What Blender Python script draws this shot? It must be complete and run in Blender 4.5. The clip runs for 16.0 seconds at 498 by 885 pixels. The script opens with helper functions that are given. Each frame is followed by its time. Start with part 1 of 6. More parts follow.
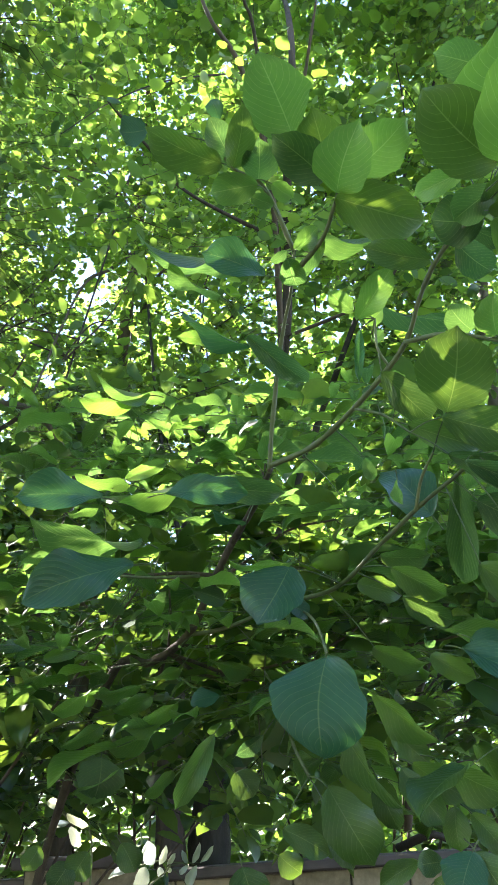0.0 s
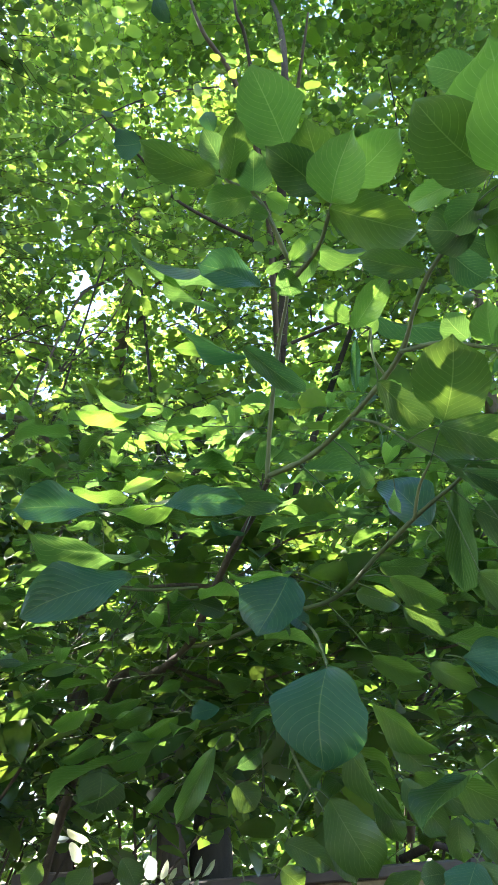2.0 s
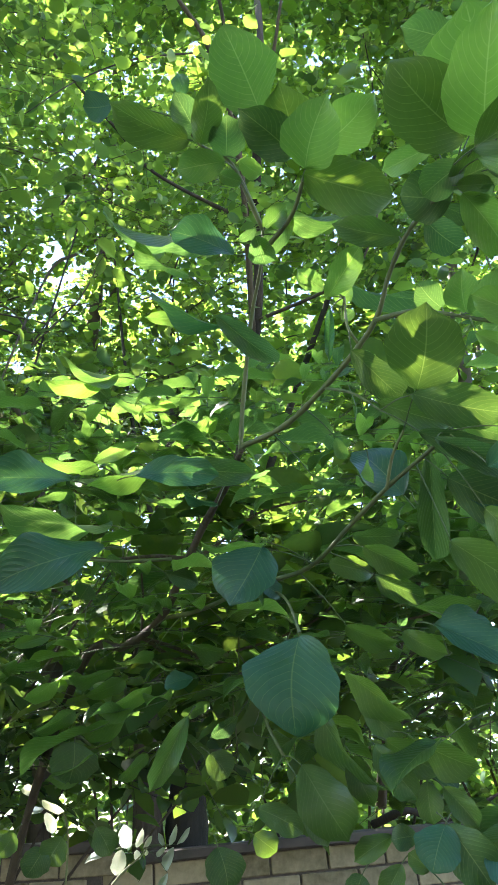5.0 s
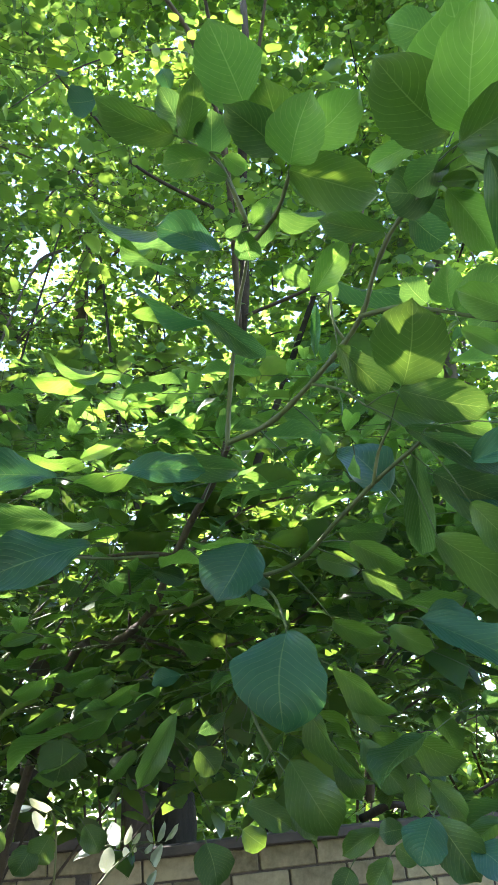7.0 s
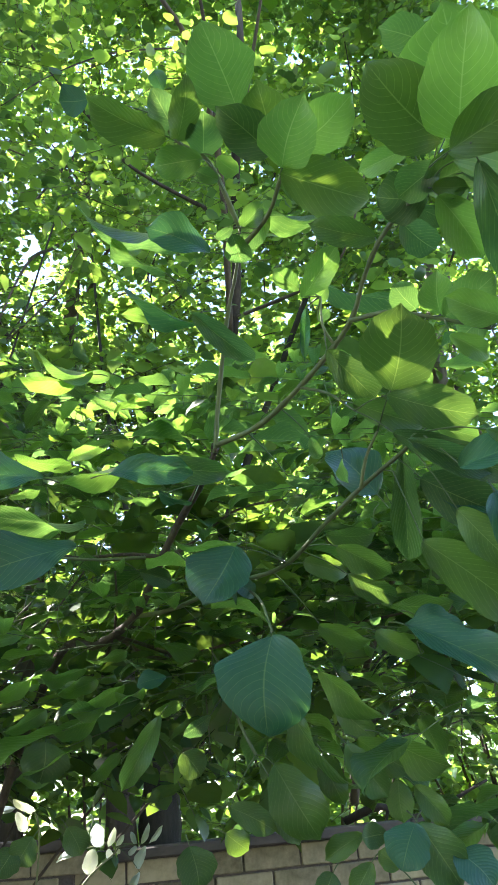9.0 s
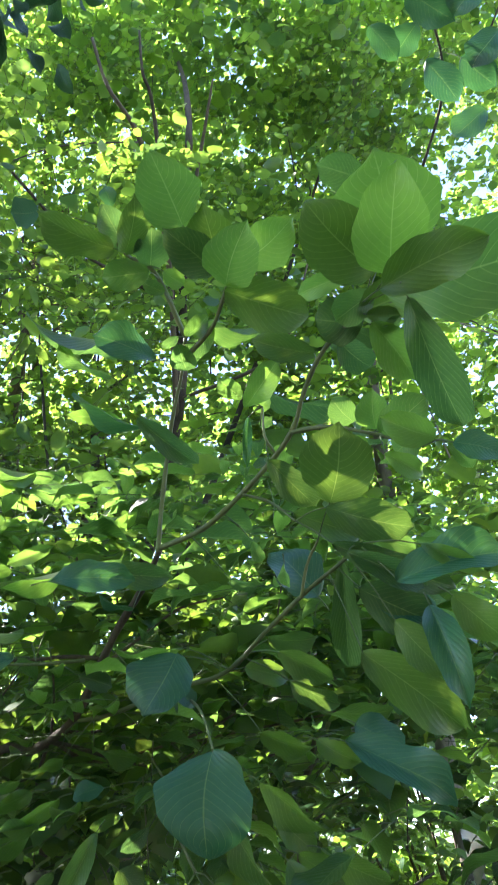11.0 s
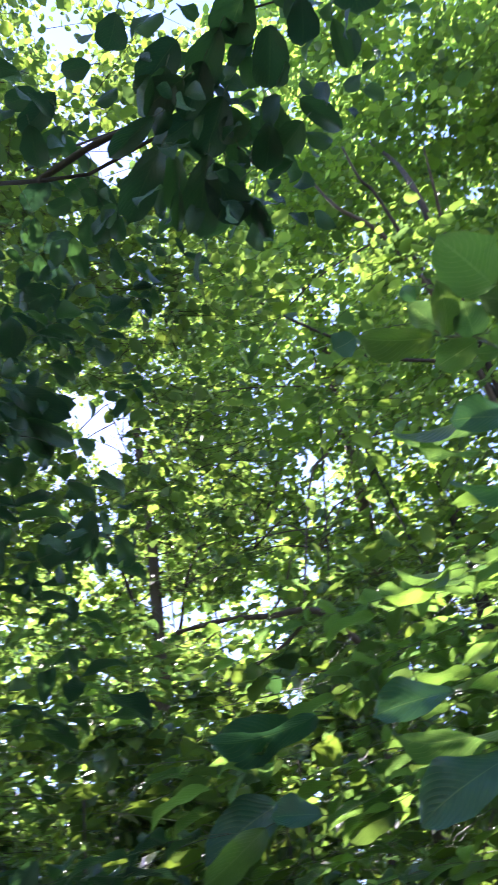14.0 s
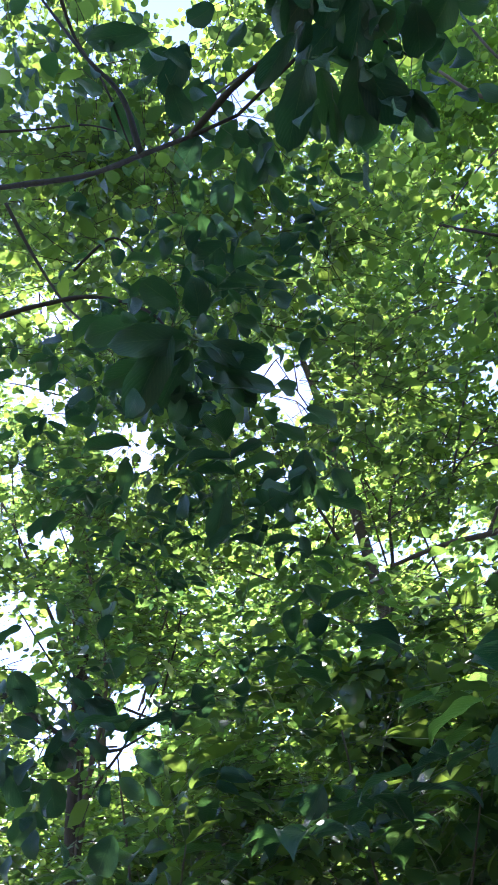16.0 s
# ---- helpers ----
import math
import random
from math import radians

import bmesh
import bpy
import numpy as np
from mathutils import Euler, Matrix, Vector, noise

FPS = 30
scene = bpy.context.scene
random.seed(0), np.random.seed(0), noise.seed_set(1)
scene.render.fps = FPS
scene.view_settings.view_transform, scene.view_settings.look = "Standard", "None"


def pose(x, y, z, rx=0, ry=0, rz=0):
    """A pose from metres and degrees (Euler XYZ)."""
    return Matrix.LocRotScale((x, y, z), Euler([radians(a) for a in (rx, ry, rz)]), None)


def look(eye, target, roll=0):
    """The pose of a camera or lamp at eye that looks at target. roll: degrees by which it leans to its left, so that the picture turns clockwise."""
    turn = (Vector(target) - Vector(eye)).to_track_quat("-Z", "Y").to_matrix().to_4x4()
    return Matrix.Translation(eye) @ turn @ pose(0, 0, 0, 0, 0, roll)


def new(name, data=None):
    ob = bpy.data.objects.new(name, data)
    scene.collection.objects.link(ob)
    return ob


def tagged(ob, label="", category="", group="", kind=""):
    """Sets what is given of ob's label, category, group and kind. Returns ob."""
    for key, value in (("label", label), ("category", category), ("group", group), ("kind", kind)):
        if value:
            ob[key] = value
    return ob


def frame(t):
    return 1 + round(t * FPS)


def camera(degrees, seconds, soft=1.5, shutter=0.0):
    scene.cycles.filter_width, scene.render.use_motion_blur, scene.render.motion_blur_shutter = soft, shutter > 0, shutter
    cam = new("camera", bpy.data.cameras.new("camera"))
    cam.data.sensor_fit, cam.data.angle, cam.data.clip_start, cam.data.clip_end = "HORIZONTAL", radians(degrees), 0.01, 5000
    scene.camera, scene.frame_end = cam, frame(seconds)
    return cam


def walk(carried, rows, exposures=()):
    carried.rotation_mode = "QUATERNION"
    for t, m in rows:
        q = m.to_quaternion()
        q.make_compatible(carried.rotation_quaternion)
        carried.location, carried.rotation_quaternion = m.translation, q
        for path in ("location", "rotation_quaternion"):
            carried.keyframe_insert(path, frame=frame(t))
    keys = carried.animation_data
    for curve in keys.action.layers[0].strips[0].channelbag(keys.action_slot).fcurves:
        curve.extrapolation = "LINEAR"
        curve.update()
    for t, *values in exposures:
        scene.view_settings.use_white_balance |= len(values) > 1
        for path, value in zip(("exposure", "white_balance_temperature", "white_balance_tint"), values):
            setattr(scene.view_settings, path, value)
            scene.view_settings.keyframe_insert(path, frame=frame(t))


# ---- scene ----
cam = camera(36.5, 16.0, soft=1.3, shutter=0.45)
PATH = [
    (0, 0.0008, 0.0003, 1.6006, 118.08, 1.29, 0.74),
    (0.5, 0.0016, -0.0014, 1.6015, 118.26, 1.30, 0.81),
    (1, 0.0005, -0.0010, 1.6016, 118.59, 1.45, 0.85),
    (1.5, 0.0020, -0.0008, 1.6021, 118.81, 1.76, 0.97),
    (2, 0.0010, 0.0005, 1.6018, 118.84, 1.96, 0.88),
    (2.5, -0.0010, 0.0014, 1.6024, 118.63, 2.02, 0.66),
    (3, -0.0007, 0.0029, 1.6015, 118.30, 2.11, 0.56),
    (3.5, 0.0015, 0.0039, 1.6008, 117.91, 2.34, 0.47),
    (4, 0.0043, 0.0068, 1.5990, 117.44, 2.55, 0.06),
    (6.5, 0.0044, 0.0119, 1.5986, 116.66, 3.29, -1.40),
    (7, 0.0049, 0.0115, 1.5986, 116.59, 3.50, -1.52),
    (7.5, 0.0067, 0.0108, 1.5990, 116.64, 3.66, -1.68),
    (8, 0.0082, 0.0092, 1.5998, 116.73, 3.63, -1.90),
    (8.5, 0.0060, 0.0095, 1.5999, 116.79, 3.43, -2.10),
    (9, 0.0079, 0.0111, 1.6018, 116.58, 3.19, -2.51),
    (9.5, 0.0058, 0.0026, 1.6089, 117.03, 2.52, -4.23),
    (9.7, 0.0083, -0.0017, 1.6119, 117.50, 2.18, -5.24),
    (11.8, 0.0113, -0.0433, 1.6460, 126.32, 6.24, -5.93),
    (12, 0.0080, -0.0472, 1.6473, 127.81, 6.94, -3.00),
    (12.5, -0.0027, -0.0594, 1.6454, 130.09, 7.46, 4.95),
    (13, -0.0176, -0.0637, 1.6425, 131.43, 7.38, 12.24),
    (13.5, -0.0360, -0.0639, 1.6394, 132.28, 7.61, 18.86),
    (14, -0.0575, -0.0655, 1.6323, 132.54, 8.25, 27.13),
    (14.5, -0.0807, -0.0655, 1.6255, 132.19, 8.35, 34.90),
    (15, -0.1114, -0.0681, 1.6199, 131.62, 8.40, 41.73),
    (15.5, -0.1315, -0.0749, 1.6194, 131.36, 8.47, 45.86),
    (16, -0.1367, -0.0750, 1.6230, 131.00, 7.75, 44.26),
]
walk(cam, [(t, pose(*p)) for t, *p in PATH], exposures=[(0, 3.35, 6420, 23), (9.5, 3.35, 6420, 21), (12, 3.10, 6250, 25), (13.5, 2.89, 6000, 39), (15, 2.87, 5750, 41), (16, 2.81, 5600, 40)])

# ---- light: a sun ahead and to the left, high, behind the leaves ----
SUN = Vector((-0.512, 0.409, 0.755)).normalized()
elev = math.asin(SUN.z)
world = bpy.data.worlds.new("sky")
scene.world = world
world.use_nodes = True
wn = world.node_tree
sky = wn.nodes.new("ShaderNodeTexSky")
sky.sky_type, sky.sun_disc = "NISHITA", False
sky.sun_elevation, sky.sun_rotation = elev, math.atan2(SUN.x, SUN.y)
sky.air_density, sky.dust_density, sky.ozone_density = 1.0, 0.1, 1.0
wn.links.new(sky.outputs["Color"], wn.nodes["Background"].inputs["Color"])
wn.nodes["Background"].inputs["Strength"].default_value = 0.09
sun = new("sun", bpy.data.lights.new("sun", "SUN"))
sun.data.energy, sun.data.angle, sun.data.color = 5.0, radians(0.5), (1.0, 0.95, 0.84)
sun.matrix_world = look(SUN * 30, (0, 0, 0))


# ---- materials ----
def nodes(name):
    m = bpy.data.materials.new(name)
    m.use_nodes = True
    t = m.node_tree
    return m, t, t.nodes["Principled BSDF"], t.nodes["Material Output"]


def add(t, kind, **values):
    n = t.nodes.new(kind)
    for k, v in values.items():
        n.inputs[k.replace("_", " ")].default_value = v
    return n


def math_node(t, op, a, b=None):
    n = t.nodes.new("ShaderNodeMath")
    n.operation = op
    for i, v in enumerate((a, b)):
        if v is None:
            continue
        if isinstance(v, (int, float)):
            n.inputs[i].default_value = v
        else:
            t.links.new(v, n.inputs[i])
    return n.outputs[0]


def blend(t, fac, a, b):
    n = t.nodes.new("ShaderNodeMix")
    n.data_type = "RGBA"
    for i, v in ((0, fac), (6, a), (7, b)):
        if isinstance(v, (int, float, tuple)):
            n.inputs[i].default_value = v
        else:
            t.links.new(v, n.inputs[i])
    return n.outputs[2]


def leaf_material(name, low, high, glow, share, rough, veins, island, vein=0.6, gloss=0.5):
    """A thin green leaf: gloss and diffuse light from its face, and light that comes through it."""
    m, t, p, out = nodes(name)
    rnd = t.nodes.new("ShaderNodeObjectInfo").outputs["Random"]
    if island:
        rnd = math_node(t, "FRACT", math_node(t, "ADD", rnd, t.nodes.new("ShaderNodeNewGeometry").outputs["Random Per Island"]))
    co = t.nodes.new("ShaderNodeTexCoord")
    mottle = add(t, "ShaderNodeTexNoise", Scale=14.0 if veins else 9.0, Detail=3.0)
    t.links.new(co.outputs["Object"], mottle.inputs["Vector"])
    fac = math_node(t, "ADD", math_node(t, "MULTIPLY", rnd, 0.7), math_node(t, "MULTIPLY", mottle.outputs["Fac"], 0.3))
    col = blend(t, fac, (*low, 1), (*high, 1))
    through_col = blend(t, fac, (glow[0] * 0.24, glow[1] * 0.34, glow[2] * 0.9, 1), (glow[0] * 1.28, glow[1] * 1.22, glow[2], 1))
    if veins:
        uv = t.nodes.new("ShaderNodeSeparateXYZ")
        t.links.new(co.outputs["UV"], uv.inputs[0])
        side = math_node(t, "ABSOLUTE", math_node(t, "SUBTRACT", uv.outputs[0], 0.5))
        wob = add(t, "ShaderNodeTexNoise", Scale=3.0, Detail=1.0)
        t.links.new(co.outputs["UV"], wob.inputs["Vector"])
        run = math_node(t, "SUBTRACT", uv.outputs[1], math_node(t, "MULTIPLY", math_node(t, "POWER", side, 1.25), 0.95))
        run = math_node(t, "ADD", run, math_node(t, "MULTIPLY", wob.outputs["Fac"], 0.05))
        saw = math_node(t, "ABSOLUTE", math_node(t, "SUBTRACT", math_node(t, "FRACT", math_node(t, "MULTIPLY", run, 11.0)), 0.5))
        rib = math_node(t, "MAXIMUM", math_node(t, "SUBTRACT", 1.0, math_node(t, "MULTIPLY", saw, 22.0)), 0.0)
        mid = math_node(t, "MAXIMUM", math_node(t, "SUBTRACT", 1.0, math_node(t, "MULTIPLY", side, 70.0)), 0.0)
        line = math_node(t, "MINIMUM", math_node(t, "ADD", math_node(t, "MULTIPLY", rib, 0.8), mid), 1.0)
        pale = math_node(t, "MULTIPLY", line, vein)
        col = blend(t, pale, col, (0.27, 0.36, 0.13, 1))
        through_col = blend(t, pale, through_col, (0.62, 0.80, 0.22, 1))
        swell = math_node(t, "ADD", math_node(t, "MULTIPLY", saw, -1.2), math_node(t, "MULTIPLY", line, 0.5))
        bump = add(t, "ShaderNodeBump", Strength=0.2, Distance=0.003)
        t.links.new(swell, bump.inputs["Height"])
        t.links.new(bump.outputs[0], p.inputs["Normal"])
        spots = add(t, "ShaderNodeTexNoise", Scale=70.0, Detail=2.0)
        t.links.new(co.outputs["Object"], spots.inputs["Vector"])
        t.links.new(math_node(t, "ADD", math_node(t, "MULTIPLY", spots.outputs["Fac"], 0.3), rough - 0.15), p.inputs["Roughness"])
    else:
        p.inputs["Roughness"].default_value = rough
    p.inputs["Specular IOR Level"].default_value = gloss
    t.links.new(col, p.inputs["Base Color"])
    tr = t.nodes.new("ShaderNodeBsdfTranslucent")
    t.links.new(through_col, tr.inputs["Color"])
    mix = t.nodes.new("ShaderNodeMixShader")
    mix.inputs[0].default_value = share
    t.links.new(p.outputs[0], mix.inputs[1])
    t.links.new(tr.outputs[0], mix.inputs[2])
    t.links.new(mix.outputs[0], out.inputs["Surface"])
    return m


def rough_material(name, a, b, scale, rough=0.85, bump=0.5, stretch=(1, 1, 1), dist=0.01):
    m, t, p, out = nodes(name)
    co = t.nodes.new("ShaderNodeTexCoord")
    mp = t.nodes.new("ShaderNodeMapping")
    mp.inputs["Scale"].default_value = stretch
    t.links.new(co.outputs["Object"], mp.inputs["Vector"])
    fine = add(t, "ShaderNodeTexNoise", Scale=scale, Detail=6.0, Roughness=0.65)
    broad = add(t, "ShaderNodeTexNoise", Scale=scale * 0.13, Detail=3.0)
    for n in (fine, broad):
        t.links.new(mp.outputs[0], n.inputs["Vector"])
    rnd = t.nodes.new("ShaderNodeObjectInfo").outputs["Random"]
    f = math_node(t, "ADD", math_node(t, "MULTIPLY", fine.outputs["Fac"], 0.6), math_node(t, "MULTIPLY", broad.outputs["Fac"], 0.5))
    f = math_node(t, "ADD", f, math_node(t, "MULTIPLY", math_node(t, "SUBTRACT", rnd, 0.5), 0.35))
    ramp = t.nodes.new("ShaderNodeValToRGB")
    ramp.color_ramp.elements[0].position, ramp.color_ramp.elements[1].position = 0.3, 0.75
    ramp.color_ramp.elements[0].color, ramp.color_ramp.elements[1].color = (*a, 1), (*b, 1)
    t.links.new(f, ramp.inputs[0])
    t.links.new(ramp.outputs[0], p.inputs["Base Color"])
    p.inputs["Roughness"].default_value = rough
    bp = add(t, "ShaderNodeBump", Strength=bump, Distance=dist)
    t.links.new(fine.outputs["Fac"], bp.inputs["Height"])
    t.links.new(bp.outputs[0], p.inputs["Normal"])
    return m


BIG_LEAF = leaf_material("large_leaf", (0.014, 0.046, 0.020), (0.038, 0.097, 0.036), (0.29, 0.56, 0.065), 0.44, 0.33, True, False, 0.45, 0.45)
# large_leaf made bluer: the sky's sheen is put into the colour
SKY_TINTED_LEAF = leaf_material("sky_tinted_large_leaf", (0.010, 0.058, 0.036), (0.022, 0.090, 0.062), (0.10, 0.34, 0.06), 0.22, 0.34, True, False, 0.28, 0.42)
# a darker copy of large_leaf, with the shade put into its colour
SHADED_BIG_LEAF = leaf_material("shaded_large_leaf", (0.015, 0.050, 0.019), (0.036, 0.088, 0.030), (0.24, 0.43, 0.04), 0.34, 0.36, True, False, 0.34, 0.4)
MID_LEAF = leaf_material("joined_large_leaf", (0.022, 0.066, 0.030), (0.055, 0.115, 0.044), (0.25, 0.41, 0.04), 0.36, 0.24, False, True, 0.6, 0.7)
TREE_LEAF = leaf_material("tree_leaf", (0.02, 0.065, 0.030), (0.085, 0.16, 0.055), (0.39, 0.65, 0.07), 0.52, 0.27, False, True)
SHRUB_LEAF = leaf_material("shrub_leaf", (0.02, 0.065, 0.028), (0.09, 0.16, 0.05), (0.345, 0.56, 0.06), 0.48, 0.32, False, True)
THICKET_LEAF = leaf_material("thicket_leaf", (0.03, 0.085, 0.034), (0.09, 0.16, 0.05), (0.33, 0.56, 0.055), 0.47, 0.30, False, True)
# dark trunk bark; on the overhead branch its near black paints a backlit silhouette
DARK_BARK = rough_material("dark_bark", (0.012, 0.011, 0.008), (0.042, 0.038, 0.026), 24, 0.9, 0.9, (1, 1, 0.2), 0.015)
GREY_BARK = rough_material("pale_grey_bark", (0.05, 0.042, 0.034), (0.21, 0.185, 0.15), 26, 0.85, 0.8, (1, 1, 0.2), 0.015)
YOUNG_BARK = rough_material("green_brown_bark", (0.042, 0.062, 0.02), (0.13, 0.155, 0.06), 60, 0.6, 0.4, (1, 1, 0.3), 0.003)
BARK = rough_material("grey_brown_bark", (0.024, 0.019, 0.013), (0.105, 0.082, 0.056), 22, 0.9, 0.9, (1, 1, 0.18), 0.02)
BRICK = rough_material("white_silicate_brick", (0.10, 0.086, 0.045), (0.33, 0.285, 0.18), 24, 0.85, 0.35, (1, 1, 1), 0.004)
MORTAR = rough_material("dark_mortar", (0.04, 0.035, 0.03), (0.12, 0.10, 0.085), 60, 0.95, 0.6, (1, 1, 1), 0.006)
COPING = rough_material("weathered_coping", (0.035, 0.03, 0.026), (0.12, 0.10, 0.085), 18, 0.7, 0.4, (0.4, 1, 1), 0.004)
# seedling leaves: the glare of the sun is put into this near white colour
SUN_WHITENED_LEAF = leaf_material("sun_whitened_leaf", (0.30, 0.37, 0.25), (0.44, 0.50, 0.36), (0.72, 0.80, 0.52), 0.55, 0.35, True, False)
# overhead walnut leaves: their shade against the sky is put into both colours
SHADED_LEAF = leaf_material("shaded_leaf", (0.013, 0.040, 0.031), (0.027, 0.068, 0.047), (0.10, 0.28, 0.05), 0.24, 0.42, True, False, 0.10, 0.25)
SHADED_JOINED = leaf_material("joined_shaded_leaf", (0.016, 0.05, 0.028), (0.04, 0.095, 0.045), (0.30, 0.49, 0.05), 0.44, 0.36, False, True, 0.1, 0.4)
STALK = rough_material("green_stalk", (0.025, 0.05, 0.014), (0.07, 0.105, 0.035), 60, 0.5, 0.2, (1, 1, 0.3), 0.002)
SOIL = rough_material("leaf_strewn_soil", (0.018, 0.016, 0.011), (0.055, 0.055, 0.026), 4, 0.95, 0.8, (1, 1, 1), 0.03)


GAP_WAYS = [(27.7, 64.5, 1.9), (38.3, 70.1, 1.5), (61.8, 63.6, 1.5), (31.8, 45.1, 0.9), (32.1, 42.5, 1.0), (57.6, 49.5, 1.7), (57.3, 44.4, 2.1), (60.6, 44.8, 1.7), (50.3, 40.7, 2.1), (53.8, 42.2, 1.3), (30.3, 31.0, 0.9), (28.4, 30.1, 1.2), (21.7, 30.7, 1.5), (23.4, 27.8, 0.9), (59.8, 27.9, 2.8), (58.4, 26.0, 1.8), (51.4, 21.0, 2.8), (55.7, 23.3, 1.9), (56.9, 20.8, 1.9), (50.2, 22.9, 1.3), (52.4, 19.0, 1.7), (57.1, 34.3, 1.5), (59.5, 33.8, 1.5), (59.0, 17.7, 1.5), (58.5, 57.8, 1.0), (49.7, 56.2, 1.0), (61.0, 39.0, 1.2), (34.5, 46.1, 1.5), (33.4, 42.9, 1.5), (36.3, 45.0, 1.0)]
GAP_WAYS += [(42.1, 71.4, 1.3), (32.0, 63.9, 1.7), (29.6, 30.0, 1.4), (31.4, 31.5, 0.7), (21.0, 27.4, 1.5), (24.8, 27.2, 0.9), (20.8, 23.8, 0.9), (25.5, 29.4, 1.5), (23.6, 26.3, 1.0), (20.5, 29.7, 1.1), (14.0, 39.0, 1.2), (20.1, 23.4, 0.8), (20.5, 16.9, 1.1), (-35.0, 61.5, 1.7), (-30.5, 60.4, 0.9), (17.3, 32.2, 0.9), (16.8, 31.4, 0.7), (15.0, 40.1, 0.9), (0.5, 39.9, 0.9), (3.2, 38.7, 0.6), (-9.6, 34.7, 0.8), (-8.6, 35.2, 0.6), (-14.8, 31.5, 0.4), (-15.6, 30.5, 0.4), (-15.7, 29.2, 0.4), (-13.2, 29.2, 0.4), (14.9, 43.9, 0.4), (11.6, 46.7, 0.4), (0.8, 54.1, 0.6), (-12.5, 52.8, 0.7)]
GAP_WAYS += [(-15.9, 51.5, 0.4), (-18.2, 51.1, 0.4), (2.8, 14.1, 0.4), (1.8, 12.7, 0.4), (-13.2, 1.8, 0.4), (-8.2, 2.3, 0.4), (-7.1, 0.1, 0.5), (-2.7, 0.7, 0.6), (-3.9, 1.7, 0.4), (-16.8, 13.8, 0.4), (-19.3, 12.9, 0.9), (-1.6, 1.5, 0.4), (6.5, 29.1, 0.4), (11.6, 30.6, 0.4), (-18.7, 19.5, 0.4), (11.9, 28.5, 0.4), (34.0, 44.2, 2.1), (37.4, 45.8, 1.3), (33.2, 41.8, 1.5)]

# ---- builders ----
def root(name, place, label, category, group=""):
    ob = new(name)
    ob.location = place
    ob.empty_display_size = 0.1
    return tagged(ob, label, category, group)


def part(name, mesh, material, parent, label="", at=None, kind=""):
    """Links a mesh as one part of a thing; at: its pose in the world."""
    if not mesh.materials:
        mesh.materials.append(material)
    ob = new(name, mesh)
    if parent is not None:
        ob.parent = parent
        up = parent
        base = Matrix.Identity(4)
        while up is not None:
            base = up.matrix_basis @ base
            up = up.parent
        ob.matrix_basis = base.inverted() @ (at or Matrix.Identity(4))
    elif at:
        ob.matrix_basis = at
    return tagged(ob, label, kind=kind)


def sub_part(name, mesh, material, leaf):
    """A piece of a leaf, made at its place in the world."""
    mesh.materials.append(material)
    ob = new(name, mesh)
    ob.parent = leaf
    ob.matrix_parent_inverse = (leaf.parent.matrix_basis @ leaf.matrix_basis).inverted()
    return ob


def mesh_of(bm, name, smooth=True):
    me = bpy.data.meshes.new(name)
    bm.to_mesh(me)
    bm.free()
    if smooth:
        for poly in me.polygons:
            poly.use_smooth = True
    return me


def glide(points, steps=6):
    """A smooth line through the points."""
    pts = [Vector(p) for p in points]
    pts = [pts[0] * 2 - pts[1]] + pts + [pts[-1] * 2 - pts[-2]]
    line = []
    for i in range(1, len(pts) - 2):
        a, b, c, d = pts[i - 1 : i + 3]
        for k in range(steps):
            s = k / steps
            line.append(0.5 * (2 * b + (c - a) * s + (2 * a - 5 * b + 4 * c - d) * s * s + (3 * b - a - 3 * c + d) * s**3))
    return line + [pts[-2]]


def tube_mesh(points, r0, r1, sides=8, steps=6, knots=0.0, seed=0):
    line = glide(points, steps)
    rng = random.Random(seed)
    bm = bmesh.new()
    rings = []
    side = None
    for i, p in enumerate(line):
        d = (line[min(i + 1, len(line) - 1)] - line[max(i - 1, 0)]).normalized()
        side = (d.orthogonal() if side is None else side - d * side.dot(d)).normalized()
        other = d.cross(side)
        s = i / (len(line) - 1)
        r = (r0 * (1 - s) + r1 * s) * (1 + knots * rng.uniform(-1, 1))
        ring = []
        for k in range(sides):
            a = 2 * math.pi * k / sides
            q = r * (1 + knots * 0.6 * rng.uniform(-1, 1))
            ring.append(bm.verts.new(p + (side * math.cos(a) + other * math.sin(a)) * q))
        rings.append(ring)
    for a, b in zip(rings, rings[1:]):
        for k in range(sides):
            bm.faces.new((a[k], a[(k + 1) % sides], b[(k + 1) % sides], b[k]))
    bm.faces.new(rings[0][::-1])
    bm.faces.new(rings[-1])
    return mesh_of(bm, "tube")


LINES = {}


def stem(thing, name, points, r0, r1, material=None, sides=8, knots=0.12):
    """A tapered woody piece of a tree along a line."""
    LINES.setdefault(thing.name, []).extend(glide(points, 10))
    return part(name, tube_mesh(points, r0, r1, sides, 7, knots, len(points)), material or YOUNG_BARK, thing)


SHAPES = ((0.95, 0.54), (1.15, 0.50), (1.02, 0.58), (1.28, 0.48), (1.08, 0.52))


def leaf_profile(v, kind=0):
    """Half the width of a leaf at v of its length, 0.5 at most: widest below or above the middle, with a short drawn-out tip."""
    e, blunt = SHAPES[kind % 5]
    w = math.sin(math.pi * min(1.0, v**e)) ** blunt
    s = min(1.0, max(0.0, (v - 0.86) / 0.12))
    s = s * s * (3 - 2 * s) * (0.8 if kind % 3 else 0.3)
    return 0.5 * (w * (1 - s) + 1.1 * (1 - v) ** 0.8 * s)


